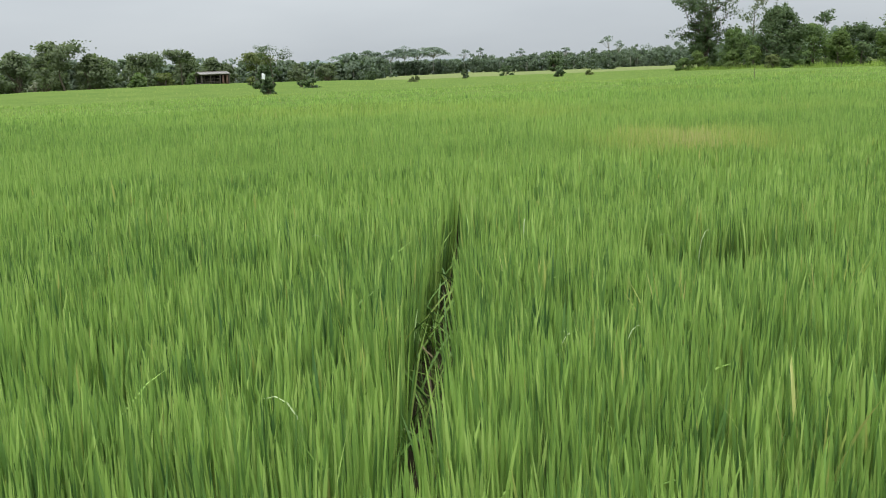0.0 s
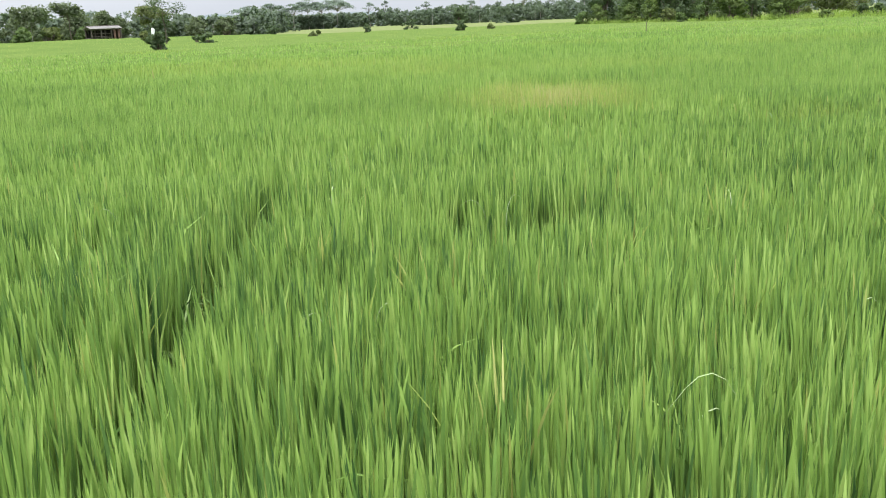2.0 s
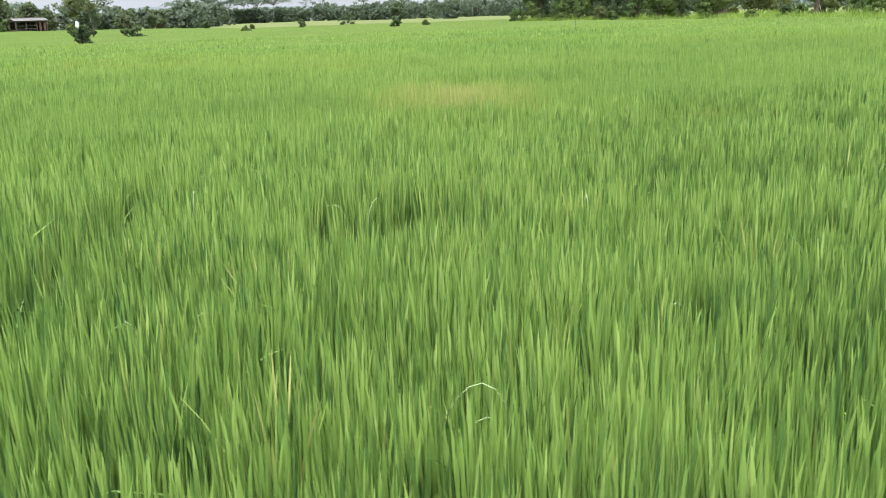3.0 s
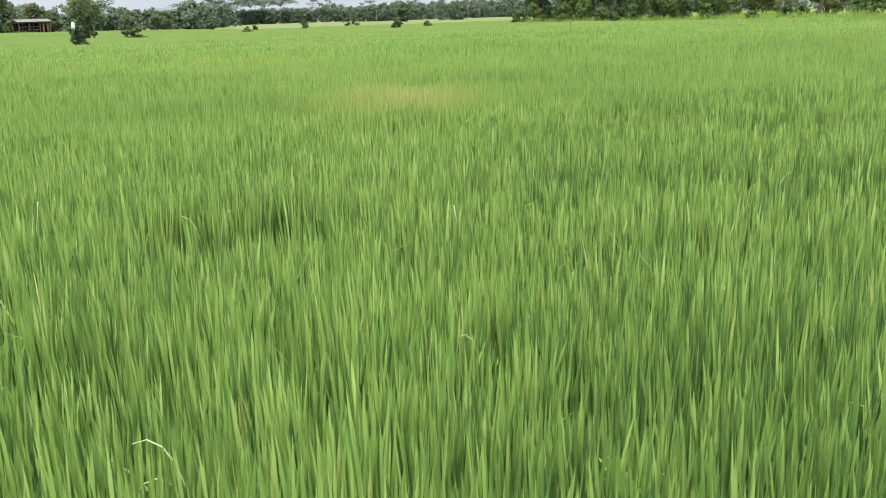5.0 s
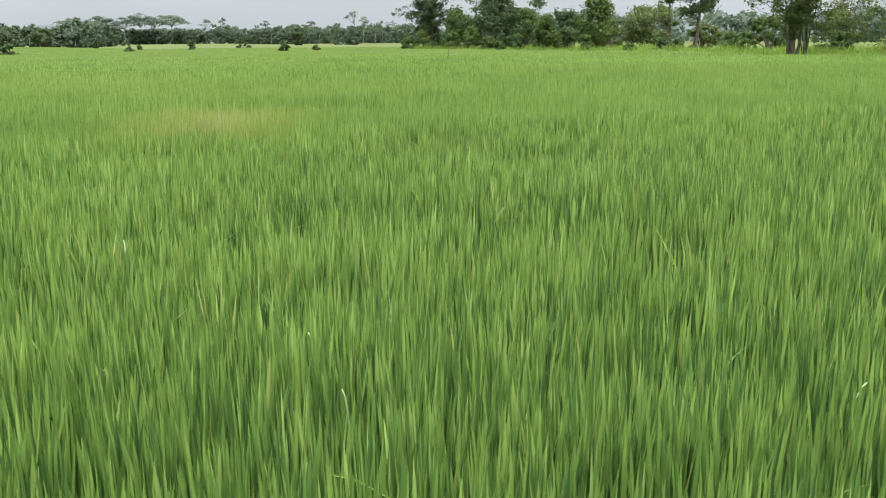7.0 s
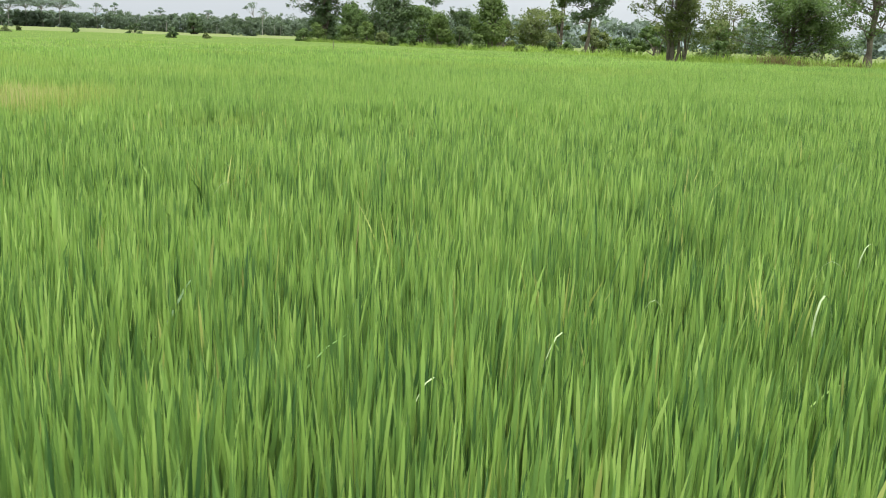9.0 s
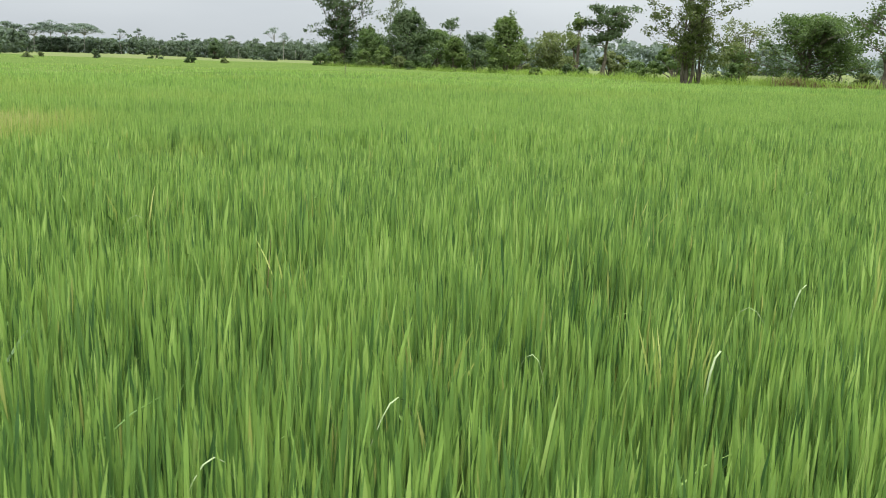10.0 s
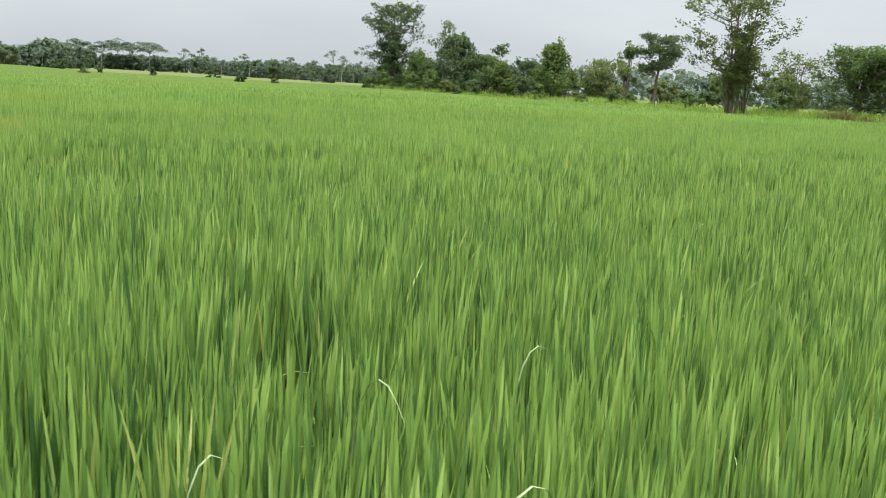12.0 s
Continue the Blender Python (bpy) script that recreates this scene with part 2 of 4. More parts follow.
def blades(base, height, width, lean, bend, segs, gen, hue, dry):
    """Grass leaves: pointed strips that rise from base and bow along lean. Arrays, one entry a leaf."""
    n = len(base)
    s = 1 - (1 - np.linspace(0, 1, segs + 1)) ** (2.1 if segs > 1 else 1.0)
    out = height[:, None] * (0.085 * s + bend[:, None] * s**2.2)
    rise = height[:, None] * (s - 0.28 * np.minimum(bend[:, None], 1.5) ** 2 * s**4)
    mid = np.zeros((n, segs + 1, 3))
    mid[..., 0] = base[:, None, 0] + out * lean[:, None, 0]
    mid[..., 1] = base[:, None, 1] + out * lean[:, None, 1]
    mid[..., 2] = base[:, None, 2] + rise
    turn = gen.uniform(0, np.pi, n)
    across = np.stack([np.cos(turn), np.sin(turn), 0 * turn], 1)
    wide = width[:, None] * (0.85 + 0.3 * s) * (1 - s**9)
    left, right = mid[:, :-1] - across[:, None] * wide[:, :-1, None] / 2, mid[:, :-1] + across[:, None] * wide[:, :-1, None] / 2
    verts = np.concatenate([np.stack([left, right], 2).reshape(n, 2 * segs, 3), mid[:, -1:]], 1)
    per = 2 * segs + 1
    tri = []
    for i in range(segs - 1):
        tri += [(2 * i, 2 * i + 1, 2 * i + 3), (2 * i, 2 * i + 3, 2 * i + 2)]
    tri.append((2 * segs - 2, 2 * segs - 1, 2 * segs))
    faces = (np.arange(n)[:, None, None] * per + np.array(tri)[None]).reshape(-1, 3)
    along = np.broadcast_to(np.r_[np.repeat(s[:-1], 2), 1.0], (n, per))
    return verts.reshape(-1, 3), faces, (("hue", np.repeat(hue, per)), ("dry", np.repeat(dry, per)), ("along", along.ravel()))


def value_noise(x, y, scale, seed):
    """Smooth noise from 0 to 1 over the plan."""
    gen = np.random.default_rng(seed)
    grid = gen.random((128, 128))
    u, v = x / scale + 1000.3, y / scale + 1000.7
    i, j = np.floor(u).astype(int), np.floor(v).astype(int)
    fu, fv = u - i, v - j
    fu, fv = fu * fu * (3 - 2 * fu), fv * fv * (3 - 2 * fv)
    g = lambda a, b: grid[a % 128, b % 128]
    return (g(i, j) * (1 - fu) + g(i + 1, j) * fu) * (1 - fv) + (g(i, j + 1) * (1 - fu) + g(i + 1, j + 1) * fu) * fv


# ---- the lie of the land ----
BUND_AT, BUND_WAY = np.array((0.68, -0.92)), np.array((0.956, 0.293))
BUND_OUT = np.array((-0.293, 0.956))


def step01(v):
    v = np.clip(v, 0, 1)
    return v * v * (3 - 2 * v)


def land(x, y):
    """Height of the soil: level paddy, slowly rising towards the woods in the west."""
    x, y = np.asarray(x, float), np.asarray(y, float)
    west = step01((y - 45) / 45) * step01((-x - 30) / 28) * (1 - 0.35 * step01((y - 125) / 50))
    return 0.85 * west + 0.25 * step01((y - 250) / 300)


EDGE = ((75, 42), (40, 48.5), (31, 50.5), (31, 77), (25.5, 82.5), (21, 98), (12, 122), (20, 140), (24, 165), (-72, 182), (-72, 150), (-60, 100), (-52, 60), (-60, -30), (75, -30))


def in_field(x, y):
    """Whether places of the plan lie in the rice field."""
    inside = np.zeros(x.shape, bool)
    for (x0, y0), (x1, y1) in zip(EDGE, EDGE[1:] + EDGE[:1]):
        if y0 != y1:
            inside ^= ((y0 > y) != (y1 > y)) & (x < (x1 - x0) * (y - y0) / (y1 - y0) + x0)
    return inside


# the ground: one sheet, finer near the walk, out to the horizon
def axis(near, reach, count):
    a = np.linspace(-1, 1, count)
    return near * a * 2 + np.sign(a) * reach * np.abs(a) ** 5


gx, gy = np.meshgrid(axis(60, 4200, 121), 60 + axis(60, 4200, 121), indexing="ij")
gz = land(gx, gy)
k = (np.arange(120)[:, None] * 121 + np.arange(120)).ravel()
ground = new("ground", smooth(mesh_arrays("ground", np.stack([gx, gy, gz], -1).reshape(-1, 3), np.stack([k, k + 121, k + 122, k + 1], 1), PASTURE)))
tagged(ground, "flat pasture and soil reaching to the horizon", "ground", kind="structure")

# wet soil of the paddy under the crop, a little above the sheet
sx, sy = np.meshgrid(np.linspace(-14, 34, 131), np.linspace(-12, 26, 101), indexing="ij")
sz = 0.02 + 0.05 * value_noise(sx, sy, 0.35, 5)
k = (np.arange(130)[:, None] * 101 + np.arange(100)).ravel()
soil = new("paddy_soil", smooth(mesh_arrays("paddy_soil", np.stack([sx, sy, sz], -1).reshape(-1, 3), np.stack([k, k + 101, k + 102, k + 1], 1), MUD)))
tagged(soil, "wet dark brown soil under the rice", "soil", kind="structure")

# the bund along which the view moves: a low earth bank
bl, bo = np.meshgrid(np.linspace(-6, 16, 90), np.linspace(-1.1, 0.75, 16), indexing="ij")
bx = BUND_AT[0] + bl * BUND_WAY[0] + bo * BUND_OUT[0]
by = BUND_AT[1] + bl * BUND_WAY[1] + bo * BUND_OUT[1]
bz = 0.02 + 0.2 * step01((0.75 - bo) / 0.4) * step01((bo + 1.1) / 0.4) + 0.04 * value_noise(bx, by, 0.3, 6)
k = (np.arange(89)[:, None] * 16 + np.arange(15)).ravel()
bund = new("bund", smooth(mesh_arrays("bund", np.stack([bx, by, bz], -1).reshape(-1, 3), np.stack([k, k + 1, k + 17, k + 16], 1), MUD)))
tagged(bund, "low earth bank beside the rice field", "bank", kind="structure")

# ---- rice ----
LANE = ((0.14, 1.2, 0.08), (0.06, 2.13, 0.10), (-0.08, 3.08, 0.15), (-0.18, 4.0, 0.13), (-0.31, 5.4, 0.09), (-0.47, 6.9, 0.06))
HOLES = ((1.58, 4.5, 0.3), (1.22, 4.25, 0.3), (-0.05, 8.9, 0.42), (5.1, 4.05, 0.22), (5.35, 4.4, 0.2), (6.6, 3.75, 0.22), (6.5, 4.2, 0.18), (5.2, 3.75, 0.1), (-1.95, 2.9, 0.14), (0.7, 7.5, 0.16))


def lane_depth(x, y):
    """How far places lie inside the trodden lane and the thin spots: below 1 no plant stands."""
    best = np.full(x.shape, 9.0)
    for (x0, y0, w0), (x1, y1, w1) in zip(LANE, LANE[1:]):
        f = np.clip(((x - x0) * (x1 - x0) + (y - y0) * (y1 - y0)) / ((x1 - x0) ** 2 + (y1 - y0) ** 2), 0, 1)
        best = np.minimum(best, np.hypot(x - x0 - f * (x1 - x0), y - y0 - f * (y1 - y0)) / (w0 + f * (w1 - w0)))
    for hx, hy, w in HOLES:
        best = np.minimum(best, np.hypot(x - hx, y - hy) / w)
    return best


def dryness(x, y):
    """Straw-coloured patches of the crop."""
    d = 1.35 * np.exp(-(((x - 2.0) / 1.1) ** 2 + ((y - 12.5) / 2.3) ** 2) ** 1.1) * (0.55 + 0.9 * value_noise(x, y, 0.45, 22))
    d += 0.45 * np.exp(-(((x + 0.3) / 2.2) ** 2 + ((y - 21) / 2.2) ** 2))
    d += 0.45 * np.exp(-(((x - 4.55) / 0.5) ** 2 + ((y - 8.9) / 0.7) ** 2))
    d += 0.4 * step01((value_noise(x, y, 6.0, 21) - 0.62) / 0.25) * step01((y - 14) / 10)
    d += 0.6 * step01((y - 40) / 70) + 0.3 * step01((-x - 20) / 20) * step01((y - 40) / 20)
    return d


def rice_band(s0, s1, density, width, segs, hill, beside=False, lift=0.0):
    """Leaves for the stretch of field s0 to s1 metres out from the bund: hills of leaves, or single far leaves. lift: the share of a stem that the cover hides."""
    l0, l1 = -1.0 - 0.36 * s1, max(7.4 + 1.3 * s1, 5.2 + 1.52 * s1)
    if beside is None:
        l0, l1 = -7.0, 15.0
    elif beside:
        l0, l1 = l0 - 12, l1 + 12
    step = math.sqrt(hill / density)
    l, s = (v.ravel() for v in np.meshgrid(np.arange(l0, l1, step), np.arange(s0, s1, step) + step / 2))
    l, s = l + rng.uniform(-0.55, 0.55, l.shape) * step, s + rng.uniform(-0.5, 0.5, s.shape) * step
    keep = (l > -1.0 - 0.36 * s) & (l < np.maximum(7.4 + 1.3 * s, 5.2 + 1.52 * s))
    keep = ~keep if beside else keep | (beside is None)
    l, s = l[keep], s[keep]
    x = BUND_AT[0] + l * BUND_WAY[0] + s * BUND_OUT[0]
    y = BUND_AT[1] + l * BUND_WAY[1] + s * BUND_OUT[1]
    keep = in_field(x, y)
    x, y = x[keep], y[keep]
    if s0 < 9:
        keep = (lane_depth(x, y) > rng.uniform(0.75, 1.25, len(x))) & (0.5 * value_noise(x, y, 0.13, 35) + 0.5 * value_noise(x, y, 0.06, 36) + rng.normal(0, 0.04, len(x)) > 0.36)
        x, y = x[keep], y[keep]
    tall = 0.88 + 0.22 * value_noise(x, y, 0.8, 31) + 0.12 * (value_noise(x, y, 4.0, 32) - 0.5) + rng.normal(0, 0.06, len(x))
    # the y terms lighten leaves further out, brightness made up by colour
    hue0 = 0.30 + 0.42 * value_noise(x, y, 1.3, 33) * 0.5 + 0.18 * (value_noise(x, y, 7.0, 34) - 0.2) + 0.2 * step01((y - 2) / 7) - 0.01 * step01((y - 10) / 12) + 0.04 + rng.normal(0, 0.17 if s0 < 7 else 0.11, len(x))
    dry0 = np.where(rng.random(len(x)) < 0.002, 0.5, 0.0)
    x, y, tall, hue0, dry0 = (np.repeat(v, hill) for v in (x, y, tall, hue0, dry0))
    n = len(x)
    turn = rng.uniform(0, 2 * np.pi, n)
    spread = rng.random(n) ** 0.6 * (0.27 * step if hill > 1 else 0.0)
    lean = np.stack([np.cos(turn) + 0.1, np.sin(turn)], 1) * rng.uniform(0.3, 1.0, n)[:, None]
    base = np.stack([x + np.cos(turn) * spread, y + np.sin(turn) * spread, land(x, y) + 0.02], 1)
    height = 0.67 * tall * (1.02 - 0.12 * rng.random(n) ** 1.3)
    # a third of the leaves: shorter and darker, painted shade between the tips
    gap_dark = rng.random(n) < 0.34
    height[gap_dark] *= rng.uniform(0.78, 0.93, gap_dark.sum())
    hidden = lift * step01(lane_depth(x, y) - 1.5)
    base[:, 2] += hidden * height
    height *= 1 - hidden
    bend = np.abs(rng.normal(0.02, 0.045, n))
    far = rng.random(n) < 0.007
    bend[far] = rng.uniform(0.5, 1.0, far.sum())
    hue = np.clip(hue0 + rng.normal(0, 0.17 if s0 < 7 else 0.13, n), 0, 1)
    hue[gap_dark] = np.maximum(hue[gap_dark] - 0.28, 0)
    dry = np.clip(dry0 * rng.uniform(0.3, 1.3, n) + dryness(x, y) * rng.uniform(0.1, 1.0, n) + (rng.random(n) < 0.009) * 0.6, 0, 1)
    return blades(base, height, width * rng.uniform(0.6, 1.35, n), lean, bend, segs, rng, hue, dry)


def joined(bands):
    verts, faces, start, attrs = [], [], 0, {}
    for v, f, extra in bands:
        verts.append(v)
        faces.append(f + start)
        start += len(v)
        for key, values in extra:
            attrs.setdefault(key, []).append(values)
    return np.concatenate(verts), np.concatenate(faces), [(key, np.concatenate(v)) for key, v in attrs.items()]


def stuff_mesh(name, label, category, bands, mat):
    verts, faces, attrs = joined(bands)
    return tagged(new(name, mesh_arrays(name, verts, faces, mat, attrs)), label, category, kind="stuff")


stuff_mesh("rice_crop", "dense green young rice leaves with scattered yellow ones", "rice", [
    rice_band(0.85, 3.2, 3300, 0.0112, 3, 8),
    rice_band(3.2, 7.0, 2700, 0.0125, 2, 8, lift=0.35),
    rice_band(7.0, 10.0, 1300, 0.0165, 2, 6, lift=0.45),
    rice_band(10.0, 14.0, 1100, 0.023, 1, 5, lift=0.4),
], RICE)
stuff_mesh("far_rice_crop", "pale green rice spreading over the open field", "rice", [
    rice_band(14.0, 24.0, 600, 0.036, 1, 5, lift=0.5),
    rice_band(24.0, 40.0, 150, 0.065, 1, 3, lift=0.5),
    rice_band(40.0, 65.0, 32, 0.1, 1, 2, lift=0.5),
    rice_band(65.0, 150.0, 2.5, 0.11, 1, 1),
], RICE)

stuff_mesh("side_rice_crop", "green young rice standing beside the earth bank", "rice", [
    rice_band(0.85, 9.0, 150, 0.05, 2, 8, True),
    rice_band(9.0, 24.0, 30, 0.06, 1, 6, True),
    rice_band(-7.0, -1.2, 290, 0.045, 2, 8, None),
], RICE)

# the closed leaf cover of the far crop, a bumpy sheet among its leaves
cu, cv = np.meshgrid(np.linspace(0, 1, 150), np.linspace(0, 1, 220), indexing="ij")
cs = 9 + 180 * cv**2.2
cl = (-3 - 0.5 * cs) + cu * (14 + 2.3 * cs)
cx = BUND_AT[0] + cl * BUND_WAY[0] + cs * BUND_OUT[0]
cy = BUND_AT[1] + cl * BUND_WAY[1] + cs * BUND_OUT[1]
cz = land(cx, cy) + 0.16 * step01((cs - 9) / 12) + 0.22 * step01((cs - 24) / 12) + 0.08 + 0.14 * value_noise(cx, cy, 0.9, 41) + 0.06 * value_noise(cx, cy, 5.0, 42)
k = (np.arange(149)[:, None] * 220 + np.arange(219)).ravel()
quads = np.stack([k, k + 1, k + 221, k + 220], 1)
quads = quads[in_field(cx.ravel()[quads].mean(1), cy.ravel()[quads].mean(1))]
cover = new("rice_cover", smooth(mesh_arrays("rice_cover", np.stack([cx, cy, cz], -1).reshape(-1, 3), quads, CANOPY)))
tagged(cover, "closed pale green leaf cover of the far rice", "rice", kind="stuff")


# ---- pale broken leaves that stand out over the crop ----
def bent_leaf(x, y, turn, height, reach, tone):
    """One long leaf that rises through the crop and folds over."""
    s = np.linspace(0, 1, 15)
    tilt = 0.06 + 2.1 * step01((s - 0.4) / 0.55)
    out, up = np.cumsum(np.sin(tilt)) - np.sin(tilt[0]), np.cumsum(np.cos(tilt)) - np.cos(tilt[0])
    out, up = out * reach / out[-1], up * height / up.max()
    wide = 0.004 * (0.4 + 0.6 * step01(s / 0.6)) * (1 - 0.92 * s**4)
    v = []
    for o, z, w in zip(out, up, wide):
        v += [(o, -w, z), (o, 0, z - w * 0.5), (o, w, z)]
    f = []
    for i in range(14):
        a = 3 * i
        f += [(a, a + 1, a + 4, a + 3), (a + 1, a + 2, a + 5, a + 4)]
    ob = new("bent_rice_leaf", smooth(mesh_arrays("bent_rice_leaf", np.array(v), np.array(f), tone)))
    ob.matrix_basis = pose(x, y, 0.02, 0, 0, turn) @ Matrix.Diagonal((1.2, 1, 0.84, 1))
    return tagged(ob, "pale rice leaf folded over above the crop", "leaf", "folded leaves in the crop")


for leaf_at in ((-1.02, 4.05, 10, 0.86, 0.16), (1.2, 4.48, 175, 0.74, 0.2), (1.28, 4.5, 25, 0.76, 0.14), (1.93, 1.56, 176, 0.82, 0.2), (1.92, 1.58, 190, 0.7, 0.16),
                (0.76, 2.42, 20, 0.76, 0.14), (0.64, 2.34, 215, 0.78, 0.13), (-0.2, 1.56, 172, 0.78, 0.22), (0.24, 4.6, 70, 0.84, 0.06), (0.48, 2.44, 350, 0.74, 0.12),
                (2.66, 2.46, 172, 0.72, 0.12), (3.7, 2.13, 150, 0.84, 0.05), (5.13, 5.93, 30, 0.76, 0.12), (2.6, 4.47, 110, 0.75, 0.1), (3.54, 2.89, 300, 0.76, 0.08),
                (5.82, 5.98, 15, 0.74, 0.12), (4.74, 5.14, 195, 0.76, 0.16), (6.46, 2.6, 25, 0.8, 0.12), (5.66, 2.5, 210, 0.76, 0.14), (5.24, 2.22, 205, 0.75, 0.13),
                (6.08, 2.78, 160, 0.74, 0.1), (7.24, 3.45, 12, 0.76, 0.14), (6.78, 3.1, 325, 0.8, 0.14), (8.8, 5.64, 170, 0.82, 0.14), (7.0, 2.5, 20, 0.78, 0.16)):
    bent_leaf(*leaf_at, PALE_LEAF)

# dead straw and trodden leaves on the floor of the lane
n = 24
f = rng.random(n)
lane = np.array(LANE)
at = f * 3.6
i = np.minimum(at.astype(int), 4)
mid = lane[i] + (lane[i + 1] - lane[i]) * (at - i)[:, None]
turn = rng.uniform(0, 2 * np.pi, n)
lying = np.stack([mid[:, 0] + rng.normal(0, 0.10, n), mid[:, 1] + rng.normal(0, 0.1, n), 0.03 + rng.random(n) * 0.12], 1)
v, tri, extra = blades(lying, rng.uniform(0.12, 0.3, n), rng.uniform(0.006, 0.012, n), np.stack([np.cos(turn), np.sin(turn)], 1) * 1.3, rng.uniform(0.5, 1.3, n), 4, rng, rng.random(n), rng.random(n))
tagged(new("straw_litter", mesh_arrays("straw_litter", v, tri, STRAW)), "trodden dead straw on the soil of a narrow lane", "straw", kind="stuff")
n = 230
i = np.minimum((rng.random(n) * 4).astype(int), 4)
mid = lane[i] + (lane[i + 1] - lane[i]) * rng.random(n)[:, None]
turn = rng.uniform(0, 2 * np.pi, n)
lying = np.stack([mid[:, 0] + rng.normal(0, 0.12, n), mid[:, 1], 0.03 + rng.random(n) * 0.1], 1)
stuff_mesh("trodden_rice", "trodden green rice leaves leaning across the lane", "rice",
           [blades(lying, rng.uniform(0.25, 0.5, n), rng.uniform(0.008, 0.012, n), np.stack([np.cos(turn), np.sin(turn)], 1), rng.uniform(0.3, 0.9, n), 5, rng, rng.uniform(0.0, 0.5, n), rng.random(n) ** 4 * 0.4)], RICE)


# ---- trees and shrubs ----
def grow(gen, start, way, length, radius, level, lines, tips, wander=0.18, forks=3, droop=0.0):
    """One limb with its forks: fills lines with limbs and tips with the places of the twigs."""
    p, d, line = np.array(start, float), np.array(way, float), []
    steps = 5
    for i in range(steps):
        line.append((p.copy(), radius * (1 - 0.6 * i / steps)))
        d = d + gen.normal(0, wander, 3) + (0, 0, 0.04 - droop)
        d /= np.linalg.norm(d)
        p = p + d * length / steps
        if level <= 1 and i >= 2:
            tips.append(p.copy())
    line.append((p.copy(), radius * 0.3))
    lines.append(line)
    if level == 0:
        tips.append(p.copy())
        return
    for j in range(forks):
        at = line[gen.integers(2, len(line))][0]
        side = gen.normal(0, 1, 3)
        side[2] = abs(side[2]) * 0.5
        side /= np.linalg.norm(side)
        grow(gen, at, d * 0.55 + side * 0.85, length * gen.uniform(0.5, 0.75), radius * 0.5, level - 1, lines, tips, wander, forks, droop)


def open_tree(x, y, height, spread, seed, mat, label, bole=0.3, stems=1, leaf=0.24, count=4200, radius=0.16, fork=13, puff=0.42, bark=None, flat=0.2, group="", widest=0.55, rise=0.55):
    """A tree whose limbs stand off its leaders, with separate sprays of leaves and sky between them."""
    gen = np.random.default_rng(seed)
    limbs, tips, leaders = [], [], []
    for k in range(stems):
        lean = gen.normal(0, 0.10 if stems == 1 else 0.12, 2)
        foot = gen.normal(0, radius * 0.7, 2) if stems > 1 else np.zeros(2)
        leader = []
        for f in np.linspace(0, 1, 8):
            off = foot + lean * f * height * 0.5 + gen.normal(0, 0.012, 2) * height * (f > 0)
            leader.append((np.array((*off, -0.1 + f * (height * gen.uniform(0.93, 0.97) + 0.1))), radius * (1.35 - 0.45 * min(f * 5, 1) - 0.75 * f)))
        leaders.append(leader)
        for j in range(fork):
            f = bole + (0.97 - bole) * (j + gen.random()) / fork
            i = min(int(f * 7), 6)
            at = leader[i][0] + (leader[i + 1][0] - leader[i][0]) * (f * 7 - i)
            a = gen.uniform(0, 2 * np.pi)
            across = (f - bole) / (1 - bole)
            reach = spread / 2 * gen.uniform(0.6, 1.1) * (1 - abs(across - widest) ** 1.7 * 0.9)
            own = []
            limbs.append(own)
            grow(gen, at, (np.cos(a), np.sin(a), rise * gen.uniform(0.3, 1.2)), reach * 0.8, radius * 0.34 * (1.2 - 0.6 * f), 2, own, tips, 0.14, 3)
    tips = np.array(tips)
    tips = tips[tips[:, 2] < height]
    pick = tips[gen.integers(0, len(tips), count)]
    puffed = gen.normal(0, 1, (count, 3)) * puff * 0.45 * (1, 1, 0.55)
    spots = pick + puffed
    spots[:, 2] = np.maximum(spots[:, 2], 0.25)
    middle = np.array((*tips[:, :2].mean(0), tips[:, 2].mean() - 0.15 * height))
    outward = puffed / puff * 1.2 + (pick - middle) / spread * 1.6
    tree = thing("tree", x, y, float(land(x, y)), label, "tree", group)
    if stems > 1:
        leaders.append([(np.array((0, 0, z)), radius * w) for z, w in ((-0.1, 2.5), (0.25, 1.95), (0.1 * height, 1.7), (0.16 * height, 1.3))])
    trunks = []
    for leader in leaders:
        v, f = tubes([leader], 9)
        trunks.append(part("trunk", smooth(mesh_arrays("trunk", v, f, bark or BARK)), tree))
    for k, own in enumerate(limbs):
        v, f = tubes([line for line in own if line[-1][0][2] < height and (y < 80 or line[0][1] > 0.012)] or own[:1], 4 if y < 80 else 3)
        part("limb", smooth(mesh_arrays("limb", v, f, bark or BARK)), trunks[k // fork])
    v, f, lit = leaves(spots, leaf, gen, flat, outward)
    part("crown", mesh_arrays("crown", v, f, mat, normals=lit), tree)
    return tree


